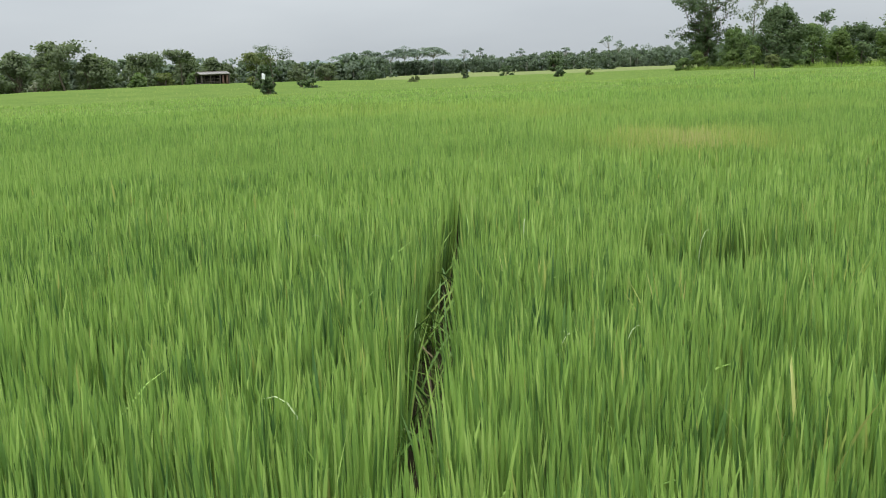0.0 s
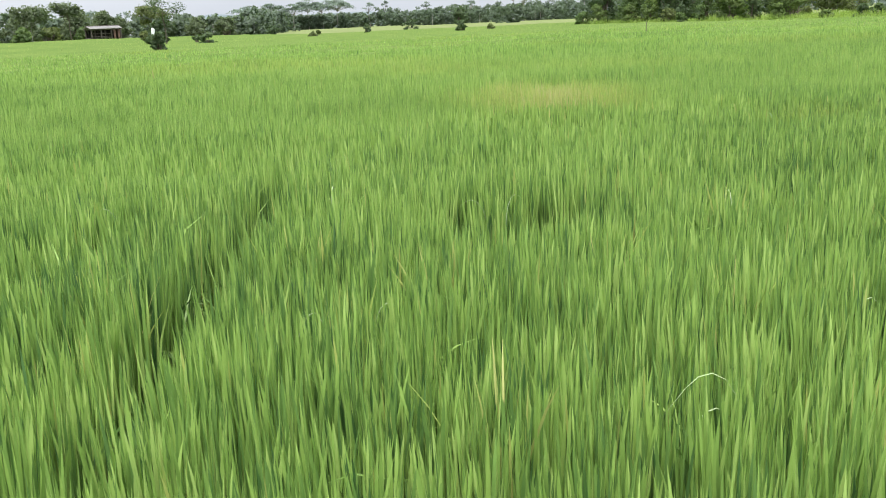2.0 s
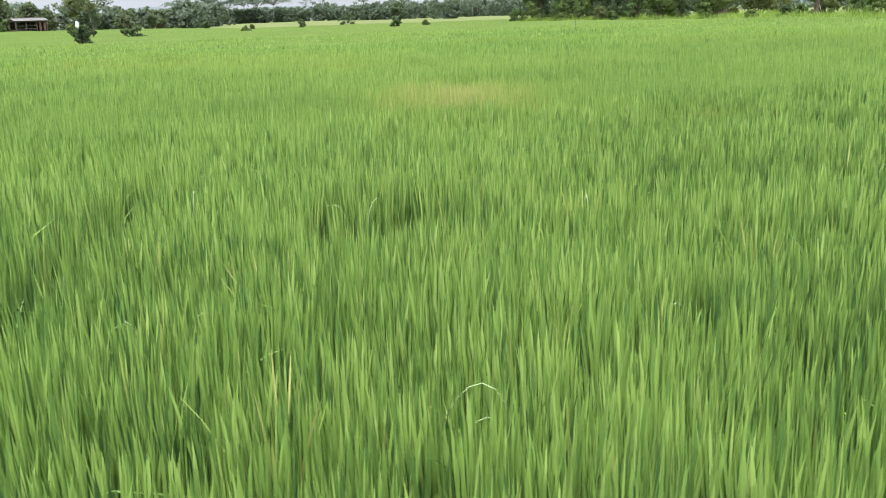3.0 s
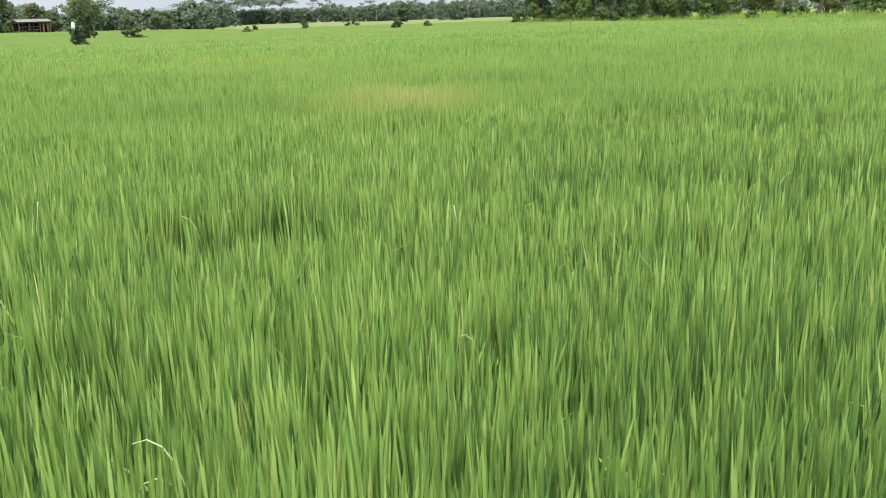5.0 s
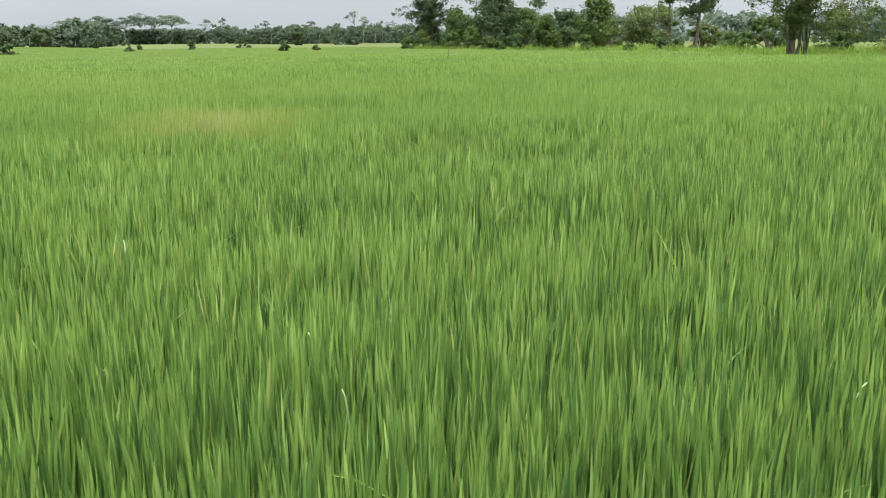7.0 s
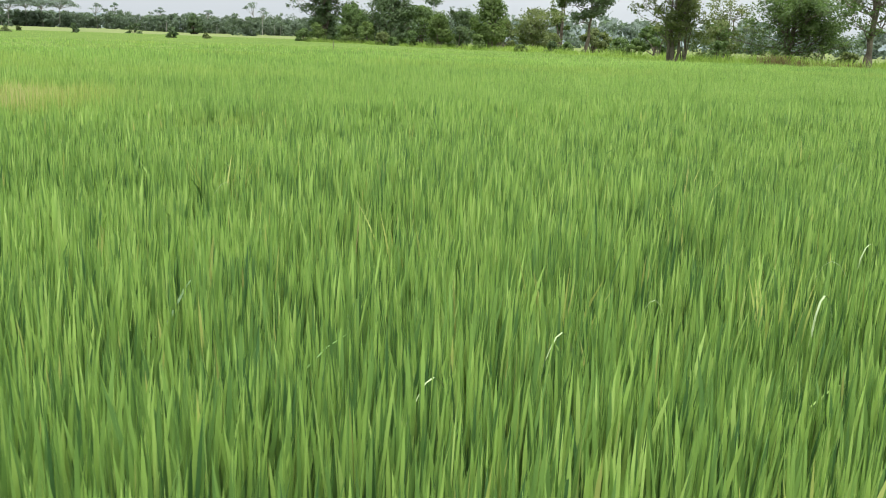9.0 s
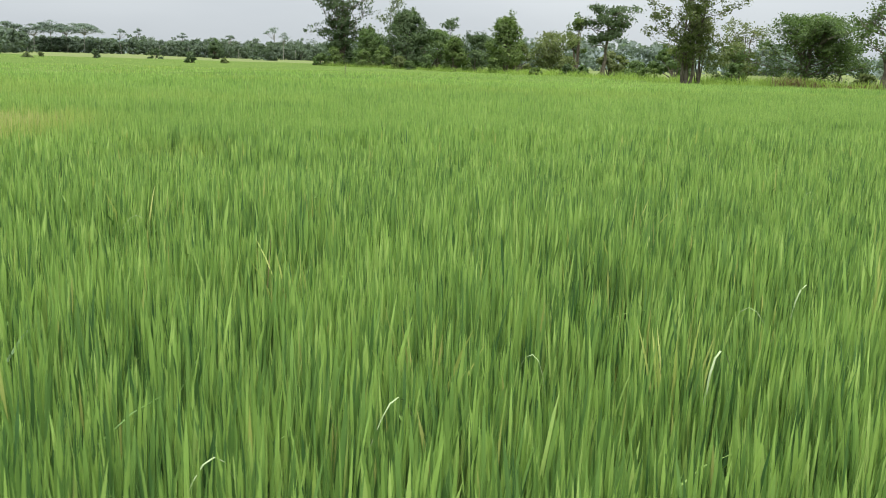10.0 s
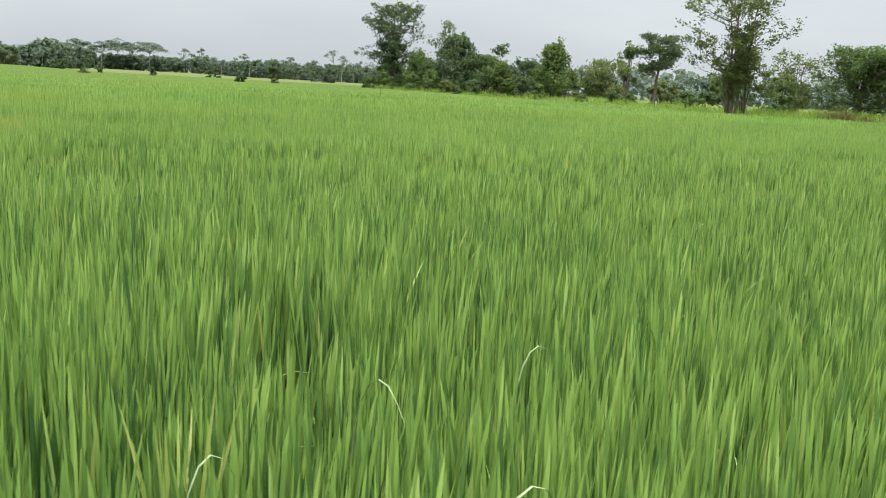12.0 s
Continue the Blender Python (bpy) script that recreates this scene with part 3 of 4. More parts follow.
def dense_points(gen, count, height, spread, low, lumps, taper):
    """Places on the lumpy outside of a domed leafy mass that reaches down to low, the middles of its lumps, and the ways out of them."""
    size = gen.uniform(0.07, 0.2, lumps) * min(height, spread)
    grown = gen.random(lumps) ** 0.85
    c = np.zeros((lumps, 3))
    profile = (0.72 + 0.28 * np.minimum(grown / 0.25, 1)) * np.sqrt(1 - 0.92 * grown**2.2) * (1 - 0.6 * taper * grown)
    r, a = np.maximum(spread / 2 * profile - 0.7 * size, 0.02 * spread) * gen.random(lumps) ** 0.35, gen.uniform(0, 2 * np.pi, lumps)
    c[:, 0], c[:, 1] = r * np.cos(a), r * np.sin(a)
    c[:, 2] = np.minimum(low + (height - low) * grown, height - size * 0.8)
    pick = gen.integers(0, lumps, count)
    out = gen.normal(size=(count, 3))
    out /= np.linalg.norm(out, axis=1, keepdims=True)
    spots = c[pick] + out * size[pick, None] * gen.uniform(0.5, 1.25, count)[:, None] * (1, 1, 0.75)
    spots[:, 2] = np.maximum(spots[:, 2], 0.12 + 0.2 * gen.random(count))
    outward = out + 1.2 * (c[pick] - (0, 0, 0.35 * height)) / max(height, spread)
    return spots, c, outward


def dense_tree(x, y, height, spread, seed, mat, label, low=0.3, lumps=26, taper=0.45, leaf=0.24, count=4200, radius=0.13, stems=3, kind="tree", group="", bark=None, sprays=0):
    """A leafy tree or shrub whose mass hides most of its stems. sprays: loose twigs that stand out of it."""
    gen = np.random.default_rng(seed)
    spots, c, outward = dense_points(gen, count, height, spread, low, lumps, taper)
    lines = []
    for k in range(stems):
        foot = np.array((gen.normal(0, 0.05 * spread), gen.normal(0, 0.05 * spread), -0.1))
        for goal in c[gen.integers(0, lumps, 5)]:
            mid = foot * 0.4 + goal * 0.6 * (0.75, 0.75, 1.0)
            lines.append([(foot, radius), (foot * 0.6 + mid * 0.4 + gen.normal(0, 0.04, 3), radius * 0.75), (mid, radius * 0.5), (goal, radius * 0.2)])
    more = []
    for k in range(sprays):
        goal = c[gen.integers(0, lumps)] * (1.2, 1.2, 1.0)
        goal[2] = min(goal[2] + gen.uniform(0.1, 0.3) * height, height * 1.08)
        root = goal * (0.55, 0.55, 0.72)
        lines.append([(root, radius * 0.35), (goal, radius * 0.12)])
        f = gen.random((60, 1))
        more.append(root + (goal - root) * (0.4 + 0.6 * f) + gen.normal(0, 0.16, (60, 3)))
    if more:
        spots = np.concatenate([spots, *more])
        outward = np.concatenate([outward, np.concatenate(more) / max(height, spread)])
    plant = thing(kind, x, y, float(land(x, y)), label, kind, group)
    v, f = tubes(lines, 6)
    part("trunk" if kind == "tree" else "stems", smooth(mesh_arrays("trunk", v, f, bark or BARK)), plant)
    v, f, lit = leaves(spots, leaf, gen, 0.25, outward)
    part("crown" if kind == "tree" else "foliage", mesh_arrays("crown", v, f, mat, normals=lit), plant)
    return plant


def umbrella_tree(x, y, height, spread, seed, mat, label, tiers=1, leaf=1.1, count=500, radius=0.3):
    """A tall bare pale trunk under ragged spreading layers of thin foliage."""
    gen = np.random.default_rng(seed)
    lines, spots = [], []
    neck = np.array((gen.normal(0, 0.03 * height), 0, height * 0.6))
    lines.append([(np.array((0, 0, -0.5)), radius), (neck * 0.5, radius * 0.8), (neck, radius * 0.65)])
    plates = 7 + 5 * tiers
    ways = []
    for k in range(plates):
        a, r = gen.uniform(0, 2 * np.pi), spread / 2 * np.sqrt(gen.random()) * 0.92
        goal = np.array((np.cos(a) * r, np.sin(a) * r, height * (0.98 - 0.24 * (2 * r / spread) ** 2 - 0.1 * (gen.random() < 0.3 * tiers))))
        lines.append([(neck * (1 - 0.12 * gen.random()), radius * 0.5), (neck * 0.45 + goal * 0.55 - (0, 0, 0.03 * height), radius * 0.36), (goal, radius * 0.14)])
        m = int(count / plates * gen.uniform(0.6, 1.4))
        wide = spread * gen.uniform(0.07, 0.13)
        off = gen.normal(0, 1, (m, 3)) * (wide, wide, height * 0.016)
        off[:, 2] -= 0.35 * (off[:, 0] ** 2 + off[:, 1] ** 2) / wide / 3
        spots.append(goal + off)
        ways.append(off / wide * 0.5 + (0, 0, 0.6))
    tree = thing("tree", x, y, float(land(x, y)), label, "tree", "tall trees of the far woods")
    v, f = tubes(lines, 6)
    part("trunk", smooth(mesh_arrays("trunk", v, f, PALE_BARK)), tree)
    v, f, lit = leaves(np.concatenate(spots), leaf, gen, 0.6, np.concatenate(ways))
    part("crown", mesh_arrays("crown", v, f, mat, normals=lit), tree)
    return tree


# the near row along the field's eastern edge
open_tree(30.9, 54.0, 8.9, 6.6, 101, OLIVE, "tall spreading tree with thin foliage and several leaning trunks", bole=0.2, stems=3, leaf=0.14, count=9000, radius=0.1, fork=11, puff=0.34, flat=0.5)
dense_tree(31.7, 53.8, 4.6, 3.8, 102, OLIVE, "olive green leafy young tree beside a taller one", low=1.3, lumps=34, taper=0.5, leaf=0.12, count=5200, radius=0.06, stems=1, sprays=14)
open_tree(43.2, 61.0, 5.4, 6.6, 103, MID, "dense spreading green tree with several trunks", bole=0.06, stems=4, leaf=0.15, count=18000, radius=0.12, fork=13, puff=0.6, flat=0.6, widest=0.3, rise=0.2)
open_tree(46.6, 61.5, 5.4, 5.4, 1031, MID, "slim spreading tree with airy foliage", bole=0.45, stems=1, leaf=0.14, count=2200, radius=0.1, fork=9, puff=0.5)
open_tree(41.8, 50.0, 8.2, 5.6, 104, MID, "tree with stout grey trunks and thin foliage at the field edge", bole=0.26, stems=3, leaf=0.14, count=3600, radius=0.17, fork=9, puff=0.45)
open_tree(42.0, 67.2, 5.2, 4.4, 105, OLIVE, "slender grey feathery tree with sparse leaves", bole=0.25, stems=2, leaf=0.14, count=2000, radius=0.09, fork=9, puff=0.42)
dense_tree(40.4, 66.0, 3.6, 3.6, 1051, OLIVE, "low olive green tree behind a shrub", low=0.5, lumps=18, taper=0.4, leaf=0.19, count=2000, radius=0.07)
open_tree(45.0, 105.4, 8.4, 7.0, 106, DARK, "dark tree with a straight trunk and layered crown", bole=0.42, leaf=0.22, count=5600, radius=0.28, fork=16, puff=0.65, widest=0.45)
dense_tree(42.2, 106.8, 7.0, 3.4, 107, LIGHT, "light green leafy tree", low=2.6, lumps=14, taper=0.2, leaf=0.26, count=1700, sprays=4)
open_tree(37.8, 104.3, 5.0, 6.4, 108, OLIVE, "dull olive feathery tree", bole=0.12, stems=2, leaf=0.24, count=3600, radius=0.12, fork=10, puff=0.8)
dense_tree(35.2, 108.0, 4.0, 5.0, 1081, OLIVE, "low olive thicket tree", low=0.3, lumps=20, taper=0.4, leaf=0.28, count=2400)
dense_tree(29.6, 93.1, 6.1, 5.2, 109, LIGHT, "bright green bushy tree with a pointed crown", low=1.5, lumps=60, taper=0.7, leaf=0.2, count=8200, radius=0.14, sprays=14)
dense_tree(24.6, 94.4, 3.9, 3.8, 110, LIGHT, "yellowish green bushy young tree", low=0.3, lumps=34, taper=0.55, leaf=0.18, count=6000, radius=0.1, sprays=8)
dense_tree(22.8, 113.2, 7.4, 9.6, 111, DARK, "large rounded dark green tree", low=0.6, lumps=90, taper=0.7, leaf=0.22, count=14000, radius=0.2, sprays=24)
dense_tree(18.8, 118.6, 5.4, 6.4, 112, MID, "dark green thicket tree behind shrubs", low=0.3, lumps=44, taper=0.35, leaf=0.2, count=7600, sprays=10)
open_tree(15.6, 125.6, 11.8, 7.6, 113, DARK, "tall tree with an upright open crown", bole=0.2, stems=2, leaf=0.23, count=8200, radius=0.3, fork=20, puff=0.55, widest=0.6, rise=0.4)
dense_tree(15.5, 124.4, 6.4, 4.4, 114, DARK, "dark leafy growth round a tall trunk", low=0.6, lumps=34, taper=0.6, leaf=0.24, count=4800, sprays=10)
open_tree(23.0, 135.0, 10.6, 4.2, 115, GREYGREEN, "tall thin tree with few leaves", bole=0.5, leaf=0.24, count=620, radius=0.13, fork=9, puff=0.6, rise=1.2)
dense_tree(26.6, 117.5, 5.5, 8.4, 116, MID, "green thicket tree in the row", low=0.4, lumps=44, taper=0.3, leaf=0.2, count=8000, sprays=10)
dense_tree(32.4, 117.0, 5.0, 8.4, 117, DARK, "dark green thicket tree in the row", low=0.4, lumps=44, taper=0.3, leaf=0.2, count=8000, sprays=10)
open_tree(29.2, 118.8, 7.0, 2.6, 118, DARK, "small dark tree with a tufted top", bole=0.78, leaf=0.26, count=420, radius=0.1, fork=7, puff=0.5)
dense_tree(36.5, 116.0, 3.8, 6.0, 119, DARK, "low dark thicket beside trees", low=0.3, lumps=24, taper=0.3, leaf=0.3, count=3000, kind="shrub")
dense_tree(55.0, 108.0, 4.0, 7.0, 120, MID, "green thicket beyond the verge", low=0.3, lumps=24, taper=0.3, leaf=0.3, count=3000, kind="shrub")
dense_tree(48.5, 112.0, 3.4, 6.0, 121, OLIVE, "olive green thicket beyond the verge", low=0.3, lumps=20, taper=0.3, leaf=0.3, count=2600, kind="shrub")

# shrubs along the same edge
for sx0, sy0, sh, sw, seed, mat, words in (
    (12.6, 122.8, 2.2, 2.4, 131, MID, "rounded green shrub at the field edge"), (14.4, 121.5, 3.0, 3.0, 132, LIGHT, "rounded green shrub at the field edge"),
    (17.3, 113.8, 2.7, 2.6, 133, LIGHT, "rounded green shrub at the field edge"), (19.2, 110.4, 3.2, 2.8, 134, LIGHT, "light green shrub at the field edge"),
    (20.4, 105.0, 2.0, 2.2, 135, OLIVE, "olive green shrub at the field edge"), (20.8, 100.0, 1.5, 1.6, 136, MID, "small green shrub at the field edge"),
    (22.6, 99.0, 2.2, 1.7, 137, MID, "green shrub standing in the verge"), (26.3, 84.6, 2.0, 1.6, 138, LIGHT, "round clipped-looking green shrub"),
    (32.2, 80.8, 1.6, 1.6, 139, DARK, "small dark green shrub in the verge"), (29.8, 82.6, 1.2, 1.6, 140, LIGHT, "low light green shrub in the verge"),
    (34.8, 84.0, 1.6, 1.9, 141, MID, "low green shrub standing in the verge"), (38.0, 61.0, 2.0, 2.5, 142, MID, "broad green shrub near a large tree"),
    (43.5, 92.0, 2.2, 3.0, 143, MID, "green shrub standing in the verge"), (59.8, 77.6, 2.6, 2.4, 144, DARK, "dark round shrub on the pasture"),
    (27.6, 97.5, 2.8, 2.4, 145, DARK, "dark green shrub between trees"), (36.0, 92.0, 2.4, 3.0, 146, OLIVE, "olive shrub behind the verge"),
    (26.4, 101.0, 3.2, 3.0, 147, DARK, "dark green shrub between trees"), (46.0, 57.5, 1.5, 2.2, 148, OLIVE, "low olive shrub on the bank"),
    (37.4, 74.7, 1.6, 2.6, 149, LIGHT, "low light green shrub in the verge"), (17.8, 120.0, 3.0, 2.6, 150, MID, "rounded green shrub at the field edge"),
):
    dense_tree(sx0, sy0, sh, sw, seed, mat, words, low=0.1, lumps=26, taper=0.1, leaf=0.13 if sy0 < 90 else 0.16, count=2700, radius=0.05, kind="shrub", group="shrubs along the field edge")

# shrubs standing alone in the far field
for sx0, sy0, sh, sw, seed, mat in ((-29.6, 98.5, 1.65, 2.2, 151, DARK), (-48.9, 208.2, 2.3, 2.8, 152, DARK), (-18.6, 143.7, 1.9, 1.4, 153, DARK), (-2.8, 110.0, 1.75, 1.5, 154, DARK),
                               (0.6, 118.0, 1.15, 1.2, 155, OLIVE), (-26.7, 146.5, 1.3, 1.0, 156, OLIVE), (-19.4, 228.0, 2.6, 5.6, 158, DARK),
                               (-44.0, 118.0, 1.7, 1.6, 160, OLIVE), (-22.0, 118.0, 1.2, 1.4, 161, OLIVE)):
    dense_tree(sx0, sy0, sh, sw, seed, mat, "small dark shrub standing alone in the field", low=0.1, lumps=20, taper=0.1, leaf=0.24 if sy0 < 150 else 0.36, count=700, radius=0.04, kind="shrub", group="shrubs alone in the field")

# a shrub in the crop with a white rag on it
dense_tree(-23.5, 66.9, 1.85, 1.35, 171, DARK, "dark rounded shrub standing in the rice", low=0.3, lumps=30, taper=0.1, leaf=0.13, count=2600, radius=0.05, kind="shrub")
ru, rv = np.meshgrid(np.linspace(-1, 1, 9), np.linspace(0, 1, 11), indexing="ij")
rag_x = -23.62 + 0.14 * ru * (1 - 0.25 * rv)
rag_y = 66.3 - 0.12 * np.cos(ru * 2.2) + 0.05 * np.sin(ru * 7 + rv * 5) - 0.1 * rv
rag_z = 2.16 - 0.42 * rv - 0.10 * ru**2
k = (np.arange(8)[:, None] * 11 + np.arange(10)).ravel()
rag = new("cloth", smooth(mesh_arrays("cloth", np.stack([rag_x, rag_y, rag_z], -1).reshape(-1, 3), np.stack([k, k + 1, k + 12, k + 11], 1), RAG)))
tagged(rag, "white rag hung on a dark shrub", "cloth")
thick = rag.modifiers.new("thickness", "SOLIDIFY")
thick.thickness = 0.012

# the layered tree behind it
open_tree(-35.0, 101.0, 5.5, 3.8, 172, DARK, "tree with a layered flat-topped crown", bole=0.4, leaf=0.2, count=900, radius=0.1, fork=9, puff=0.5, flat=0.7, widest=0.8, rise=0.2)
dense_tree(-36.2, 101.6, 2.7, 3.2, 173, DARK, "dark green leafy tree", low=0.3, lumps=28, taper=0.5, leaf=0.22, count=2400, sprays=5)
dense_tree(-33.0, 105.6, 1.4, 2.6, 174, DARK, "low dark shrub beside a tree", low=0.2, lumps=14, taper=0.4, leaf=0.22, count=900, kind="shrub")

# ---- the western wood ----
for wx, wy, wh, ww, seed, mat, style in (
    (-76, 98, 4.8, 8.0, 201, GREYGREEN, "d"), (-70, 106, 5.0, 7.0, 202, GREYGREEN, "d"), (-66.5, 110, 5.8, 6.4, 203, GREYGREEN, "o"), (-64, 113, 4.5, 6.0, 204, GREYGREEN, "d"),
    (-68, 121, 4.1, 6.5, 205, GREYGREEN, "d"), (-65, 130, 4.6, 6.0, 206, GREYGREEN, "o"), (-70, 138, 4.3, 6.6, 207, GREYGREEN, "d"), (-66.5, 146, 5.5, 6.0, 208, GREYGREEN, "u"),
    (-70, 155, 4.7, 6.4, 209, GREYGREEN, "d"), (-73, 164, 5.2, 6.4, 210, GREYGREEN, "d"), (-72, 172, 5.2, 7.2, 211, GREYGREEN, "d"), (-72, 180, 4.1, 6.0, 212, GREYGREEN, "d"),
    (-68, 186, 5.8, 6.4, 213, OLIVE, "o"), (-62, 195, 3.8, 7.0, 214, GREYGREEN, "d"), (-58, 204, 3.7, 7.0, 215, GREYGREEN, "d"),
    (-58.5, 115, 2.1, 3.4, 217, MID, "d"), (-74, 118, 4.9, 9.0, 218, GREYGREEN, "d"), (-78, 140, 5.0, 9.0, 219, GREYGREEN, "d"), (-67.0, 152, 2.4, 3.6, 220, MID, "d"),
    (-72, 128, 2.5, 6.0, 221, GREYGREEN, "d"), (-72, 150, 2.5, 7.0, 222, OLIVE, "d"), (-75, 180, 3.3, 9.0, 223, GREYGREEN, "d"), (-84, 104, 5.1, 8.0, 224, MID, "d"), (-66, 93, 4.3, 6.0, 225, GREYGREEN, "d"), (-70, 86, 4.6, 7.0, 226, GREYGREEN, "d"), (-74, 78, 4.8, 8.0, 227, GREYGREEN, "d"),
):
    wh *= 1.13
    if style == "d":
        dense_tree(wx, wy, wh, ww, seed, mat, "leafy tree at the front of the western wood", low=0.3, lumps=40, taper=0.4, leaf=0.34, count=3400, radius=0.16, group="trees of the western wood")
    elif style == "o":
        open_tree(wx, wy, wh, ww, seed, mat, "tree with a bare pale trunk and open crown", bole=0.42, leaf=0.34, count=2200, radius=0.16, fork=12, puff=0.9, bark=PALE_BARK if seed == 206 else BARK, group="trees of the western wood")
    else:
        open_tree(wx, wy, wh, ww, seed, mat, "flat-topped layered tree over the western wood", bole=0.7, leaf=0.34, count=1500, radius=0.15, fork=10, puff=0.8, flat=0.6, widest=0.7, rise=0.2, group="trees of the western wood")
dense_tree(-58.6, 91.6, 1.6, 1.2, 231, SILVER, "pale small shrub in front of the wood", low=0.8, lumps=8, taper=0.0, leaf=0.2, count=500, radius=0.06, kind="shrub")


# ---- the far woods: nobody could count these ----
def woods(name, label, runs, mat, leaf, per, seed):
    """Leafy mounds of many sizes along stretches of the plan: (x0, y0, x1, y1, low, high, depth, number)."""
    gen = np.random.default_rng(seed)
    spots, lines, ways = [], [], []
    for x0, y0, x1, y1, low, high, deep, number in runs:
        for k in range(number):
            f, back = gen.random(), gen.random()
            h = gen.uniform(low, high) * (0.72 + 0.28 * back)
            px, py = x0 + (x1 - x0) * f + gen.normal(0, 2), y0 + (y1 - y0) * f + deep * back
            body, _, outward = dense_points(gen, per, h, h * gen.uniform(0.8, 1.6), 0.02 * h, 16, gen.uniform(0.1, 0.5))
            spots.append(body + (px, py, float(land(px, py))))
            ways.append(outward)
            if gen.random() < 0.1:
                lines.append([(np.array((px, py - 0.4 * h, -0.2)), 0.02 * h), (np.array((px, py - 0.38 * h, 0.7 * h)), 0.012 * h)])
    v, f, lit = leaves(np.concatenate(spots), leaf, gen, 0.2, np.concatenate(ways))
    tagged(new(name, mesh_arrays(name, v, f, mat, normals=lit)), label, "woods", kind="stuff")
    v, f = tubes(lines, 5)
    tagged(new(name + "_trunks", mesh_arrays(name + "_trunks", v, f, PALE_BARK)), "pale thin trunks showing in the far woods", "trunks", kind="stuff")


woods("far_wood", "wood along the far side of the field, greyed with painted haze",
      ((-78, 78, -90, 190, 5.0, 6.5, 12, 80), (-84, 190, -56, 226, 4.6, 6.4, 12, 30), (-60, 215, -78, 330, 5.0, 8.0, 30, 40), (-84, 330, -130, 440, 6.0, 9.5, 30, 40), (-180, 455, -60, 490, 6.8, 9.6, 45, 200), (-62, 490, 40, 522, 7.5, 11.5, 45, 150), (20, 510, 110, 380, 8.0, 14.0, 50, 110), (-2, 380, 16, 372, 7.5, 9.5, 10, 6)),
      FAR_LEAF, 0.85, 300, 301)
woods("distant_wood", "wood beyond the pasture, haze painted into its blue green leaves",
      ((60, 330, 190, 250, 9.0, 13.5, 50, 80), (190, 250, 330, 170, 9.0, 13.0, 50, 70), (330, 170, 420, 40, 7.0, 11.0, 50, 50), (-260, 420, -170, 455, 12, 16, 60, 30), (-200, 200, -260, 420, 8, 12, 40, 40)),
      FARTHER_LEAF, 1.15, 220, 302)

# tall flat-topped trees standing over the far wood
for ux, uy, uh, uw, seed, tiers in ((-122, 463, 13.0, 14, 311, 1), (-111, 471, 13.8, 12, 312, 1), (-102, 478, 13.2, 14, 313, 2), (-95, 482, 15.4, 13, 314, 2), (-88, 485, 14.4, 12, 324, 2), (-81, 487, 15.8, 15, 315, 3),
                                    (-66, 505, 12.6, 10, 316, 0), (-58, 508, 13.4, 7, 317, 0), (-37, 518, 13.0, 9, 319, 0), (11, 519, 17.5, 14, 320, 0), (-12, 515, 12.6, 9, 321, 0), (16, 505, 14.5, 9, 323, 0)):
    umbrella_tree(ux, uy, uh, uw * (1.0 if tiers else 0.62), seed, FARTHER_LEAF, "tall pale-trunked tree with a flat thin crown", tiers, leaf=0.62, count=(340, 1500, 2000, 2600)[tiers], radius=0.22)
dense_tree(-13.0, 379.0, 7.4, 9.0, 330, DARK, "dark spreading tree before the far wood", low=0.4, lumps=24, taper=0.55, leaf=0.9, count=1500, radius=0.4)

# low hills on the horizon, blue with painted haze
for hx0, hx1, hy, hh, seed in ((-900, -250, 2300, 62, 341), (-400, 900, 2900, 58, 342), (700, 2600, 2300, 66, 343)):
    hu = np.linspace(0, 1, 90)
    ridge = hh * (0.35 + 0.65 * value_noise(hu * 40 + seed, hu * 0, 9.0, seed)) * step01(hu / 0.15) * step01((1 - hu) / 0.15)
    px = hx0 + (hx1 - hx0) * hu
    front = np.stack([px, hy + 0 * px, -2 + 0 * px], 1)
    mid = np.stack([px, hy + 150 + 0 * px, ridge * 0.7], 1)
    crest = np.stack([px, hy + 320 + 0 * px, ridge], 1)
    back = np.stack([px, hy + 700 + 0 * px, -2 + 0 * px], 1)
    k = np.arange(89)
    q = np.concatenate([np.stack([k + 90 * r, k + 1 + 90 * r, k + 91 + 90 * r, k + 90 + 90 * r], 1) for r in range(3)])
    tagged(new("backdrop_hill", smooth(mesh_arrays("backdrop_hill", np.concatenate([front, mid, crest, back]), q, HILL))), "low hill on the horizon, haze painted in as blue", "hill", kind="structure")


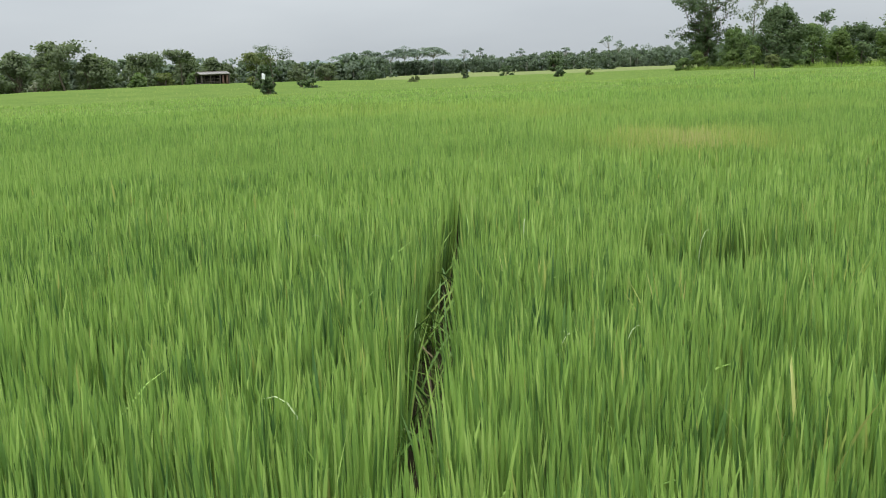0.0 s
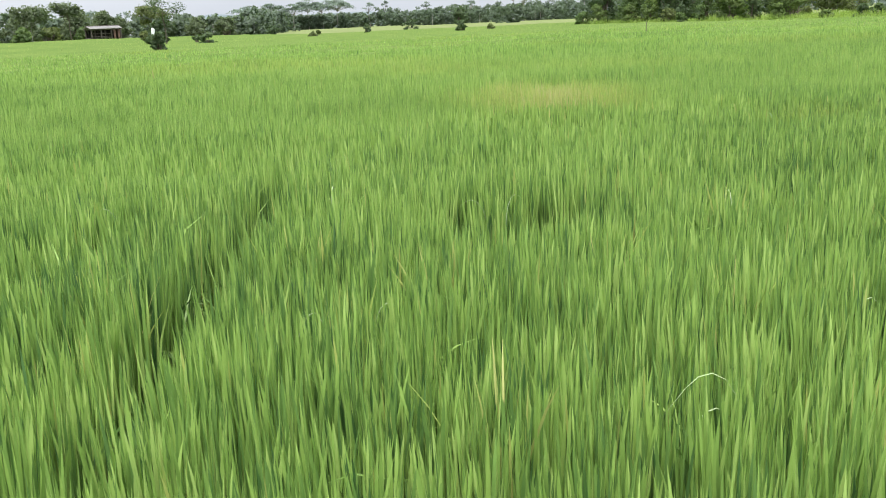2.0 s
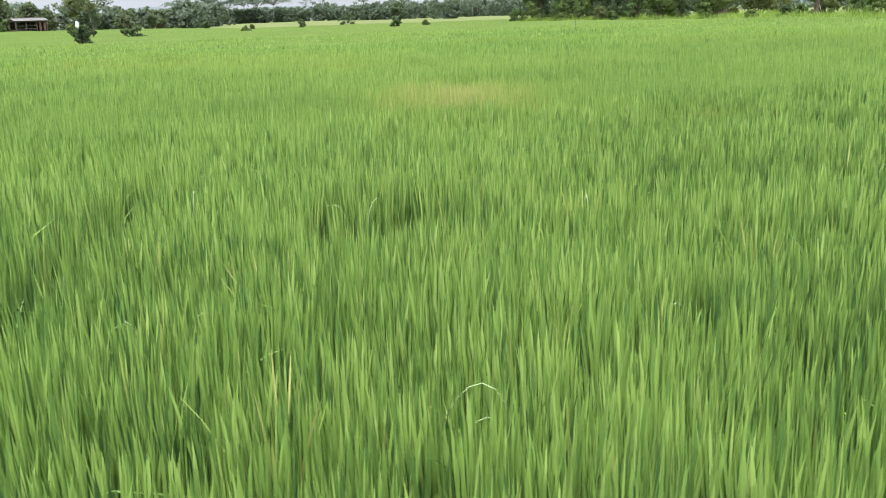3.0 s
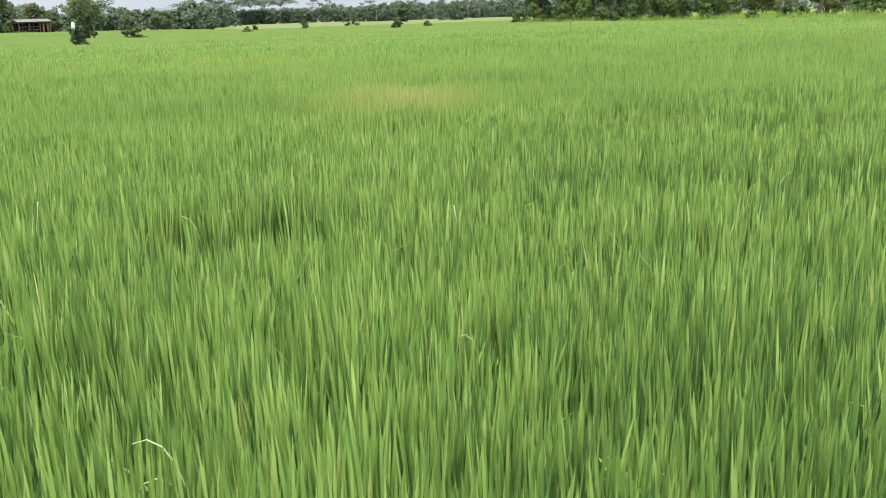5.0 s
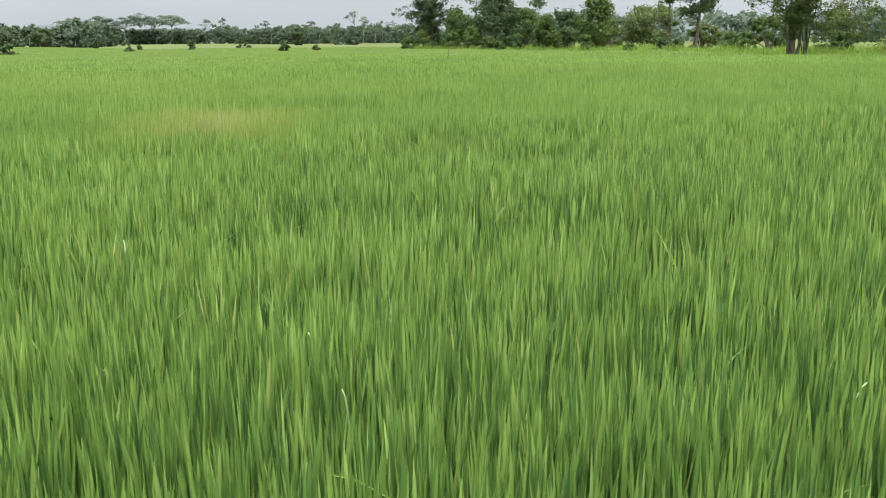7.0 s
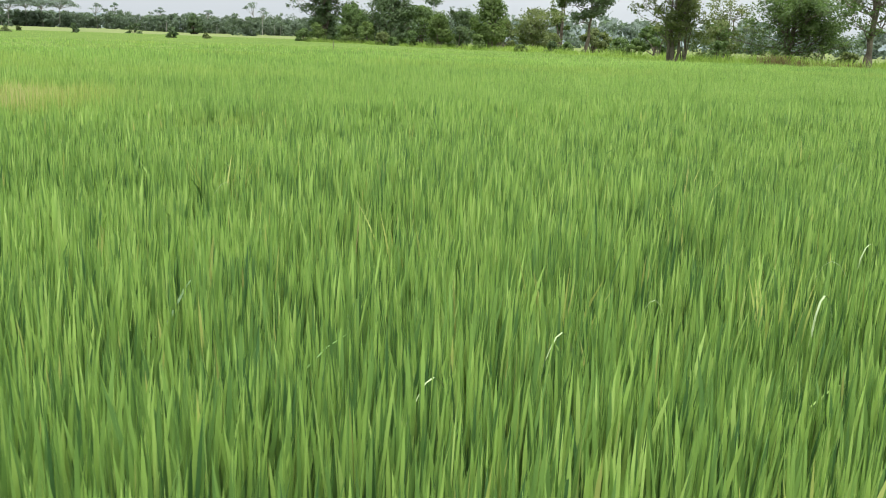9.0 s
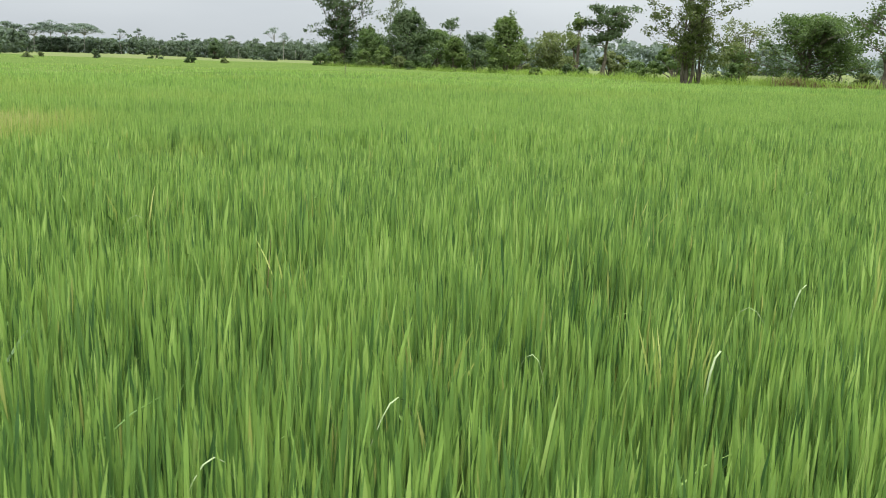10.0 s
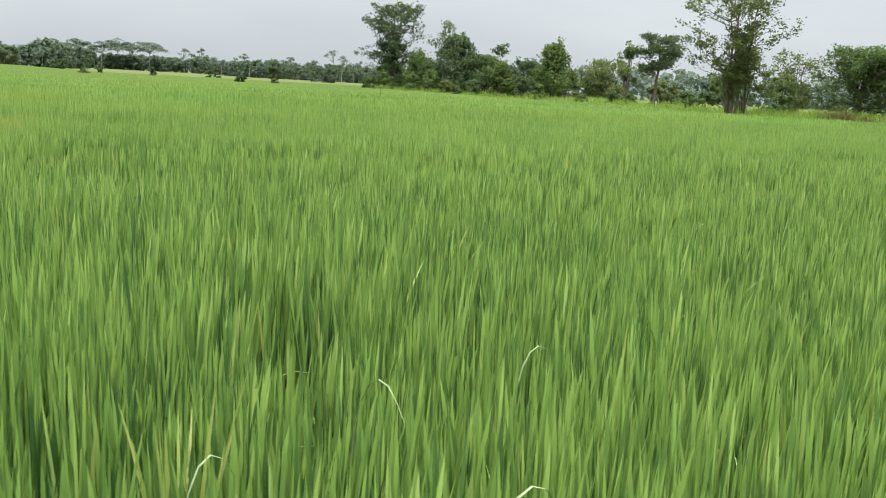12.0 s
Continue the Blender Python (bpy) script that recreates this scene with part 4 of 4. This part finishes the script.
# ---- grass on the verge between crop and trees ----
def verge(name, label, line, deep, density, height, mat, seed, width=0.03):
    """Rank grass in a band of plan along a line, deep metres to its left."""
    gen = np.random.default_rng(seed)
    base = []
    for (x0, y0), (x1, y1) in zip(line, line[1:]):
        long = math.hypot(x1 - x0, y1 - y0)
        n = int(long * deep * density)
        f, o = gen.random(n), gen.random(n) ** 1.4 * deep
        base.append(np.stack([x0 + (x1 - x0) * f + (y1 - y0) / long * o, y0 + (y1 - y0) * f - (x1 - x0) / long * o, 0 * f], 1))
    base = np.concatenate(base)
    base[:, 2] = land(base[:, 0], base[:, 1])
    n = len(base)
    turn = gen.uniform(0, 2 * np.pi, n)
    lump = 0.45 + 0.9 * value_noise(base[:, 0], base[:, 1], 2.2, seed)
    v, f, extra = blades(base, height * lump * gen.uniform(0.6, 1.2, n), width * gen.uniform(0.6, 1.5, n), np.stack([np.cos(turn), np.sin(turn)], 1), np.abs(gen.normal(0.25, 0.2, n)), 2, gen, gen.random(n), gen.random(n))
    tagged(new(name, mesh_arrays(name, v, f, mat)), label, "grass", kind="stuff")


verge("verge_grass", "rank light green grass along the field edge", ((20, 140), (12, 122), (21, 98), (25.5, 82.5), (31, 77), (31, 50.5), (40, 48.5), (75, 42)), -14, -20, 0.92, VERGE, 401, 0.026)
verge("dry_bank_grass", "reddish dry grass on the low bank", ((35.0, 50.0), (41, 48.8)), -3.0, -160, 0.9, REDGRASS, 402, 0.025)


# ---- the open shed ----
def box(x0, y0, z0, x1, y1, z1, tilt=0.0):
    """A box with its top and bottom raised by tilt over its width."""
    v = [(x, y, z + tilt * (x - x0) / (x1 - x0)) for x in (x0, x1) for y in (y0, y1) for z in (z0, z1)]
    return np.array(v), np.array([(0, 1, 3, 2), (4, 6, 7, 5), (0, 4, 5, 1), (2, 3, 7, 6), (0, 2, 6, 4), (1, 5, 7, 3)])


SLAB = np.array([(0, 1, 3, 2), (4, 6, 7, 5), (0, 4, 5, 1), (2, 3, 7, 6), (0, 2, 6, 4), (1, 5, 7, 3)])
shed = thing("shed", -57.5, 137.3, float(land(-57.5, 137.3)), "weathered open timber shed with a low grey sheet roof", "shed", turn=40)
for px in (-2.2, -0.8, 0.7, 2.1):
    for py in (-1.5, 1.5):
        part("post", mesh_arrays("post", *box(px - 0.07, py - 0.07, -0.1, px + 0.07, py + 0.07, 2.1), TIMBER), shed)
roof = part("ridge_board", mesh_arrays("ridge_board", *box(-2.6, -0.08, 2.48, 2.4, 0.08, 2.56), TIMBER), shed)
for k in range(8):
    px = -2.5 + 0.6 * k
    for way in (-1, 1):
        lift = np.array([(x0, way * y0, 2.12 + h + (0.05 if top else 0.0)) for x0 in (px, px + 0.59) for y0, h in ((0.0, 0.34), (1.95, -0.06)) for top in (0, 1)])
        part("roof_sheet", mesh_arrays("roof_sheet", lift, SLAB, RUST), roof)
for py in (-1.5, 1.5):
    part("tie_beam", mesh_arrays("tie_beam", *box(-2.4, py - 0.06, 1.92, 2.3, py + 0.06, 2.05), TIMBER), shed)
# back wall: the shed's inner shade is painted on as dark boards
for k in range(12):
    part("wall_board", mesh_arrays("wall_board", *box(-2.2 + 0.36 * k, 1.58, 0.05, -1.86 + 0.36 * k, 1.62, 1.9 + 0.04 * (k % 3)), SHADED_BOARD), shed, "back wall board coloured dark for inner shade")
for k in range(8):
    part("end_board", mesh_arrays("end_board", *box(2.18, -1.45 + 0.36 * k, 0.05, 2.22, -1.12 + 0.36 * k, 1.95), RED_BOARD), shed, "reddish boarded end wall")
for k in range(2):
    part("front_board", mesh_arrays("front_board", *box(1.0 + 0.62 * k, -1.62, 0.05, 1.3 + 0.62 * k, -1.58, 1.9), RED_BOARD), shed, "reddish upright board")
for k in range(3):
    part("rail", mesh_arrays("rail", *box(-2.25, -1.62, 0.5 + 0.42 * k, 0.7, -1.58, 0.58 + 0.42 * k), TIMBER), shed)
part("platform", mesh_arrays("platform", *box(-2.2, -1.4, 0.7, 0.7, 1.4, 0.8), TIMBER), shed)


# ---- small things standing in the crop ----
def weed(x, y, height, wide, number, seed, label):
    """A tuft of coarse leaves taller than the rice."""
    gen = np.random.default_rng(seed)
    turn = gen.uniform(0, 2 * np.pi, number)
    off = gen.random(number) * wide
    base = np.stack([np.cos(turn) * off, np.sin(turn) * off, 0 * off], 1)
    v, f, extra = blades(base, height * gen.uniform(0.7, 1.05, number), gen.uniform(0.012, 0.022, number), np.stack([np.cos(turn), np.sin(turn)], 1) * 0.4, np.abs(gen.normal(0.05, 0.05, number)), 4, gen, gen.uniform(0.25, 0.6, number), 0 * off)
    ob = new("weed", mesh_arrays("weed", v, f, RICE, extra))
    ob.matrix_basis = pose(x, y, float(land(x, y)))
    return tagged(ob, label, "weed")


def yellow_tuft(x, y, height, number, seed):
    """Yellowing leaves of one plant, bowing over among the green ones."""
    gen = np.random.default_rng(seed)
    turn = gen.uniform(0, 2 * np.pi, number)
    off = gen.random(number) * 0.03
    base = np.stack([np.cos(turn) * off, np.sin(turn) * off, 0 * off], 1)
    way = np.stack([np.cos(turn), np.sin(turn)], 1) * gen.uniform(0.3, 0.8, number)[:, None]
    v, f, extra = blades(base, height * gen.uniform(0.86, 1.04, number), gen.uniform(0.007, 0.011, number), way, gen.uniform(0.05, 0.45, number), 5, gen, gen.uniform(0.6, 1.0, number), gen.uniform(0.35, 0.8, number))
    ob = new("rice_tuft", mesh_arrays("rice_tuft", v, f, RICE, extra))
    ob.matrix_basis = pose(x, y, 0.02)
    return tagged(ob, "yellowing tuft of rice among green leaves", "rice", "yellow tufts in the crop")


for k, (tx, ty, th) in enumerate(((1.25, 1.58, 0.76), (0.69, 2.34, 0.74), (2.52, 4.29, 0.76), (2.13, 2.57, 0.74), (5.43, 4.08, 0.7), (7.22, 5.06, 0.76), (0.3, 3.3, 0.74), (1.0, 2.9, 0.74),
                                 (-0.45, 2.9, 0.74), (-0.3, 2.6, 0.72), (6.45, 2.75, 0.76), (5.75, 2.95, 0.74), (4.6, 5.6, 0.72), (0.2, 5.9, 0.72), (1.75, 3.4, 0.74), (3.2, 3.3, 0.73), (6.9, 4.2, 0.73))):
    yellow_tuft(tx, ty, th, 11, 520 + k)
weed(12.6, 15.2, 0.96, 0.05, 15, 501, "dark tall weed tuft standing above the rice")
weed(-20.8, 42.2, 1.05, 0.05, 16, 502, "dark sprig of weed standing above the rice")
v, f = tubes([[(np.array((0, 0, -0.05)), 0.022), (np.array((0.01, 0.0, 0.6)), 0.02), (np.array((0.03, 0.01, 1.15)), 0.016)]], 7)
stick = new("stick", smooth(mesh_arrays("stick", v, f, TIMBER)))
stick.matrix_basis = pose(9.9, 53.9, 0.0)
tagged(stick, "thin dark stick pushed upright into the rice field", "stick")
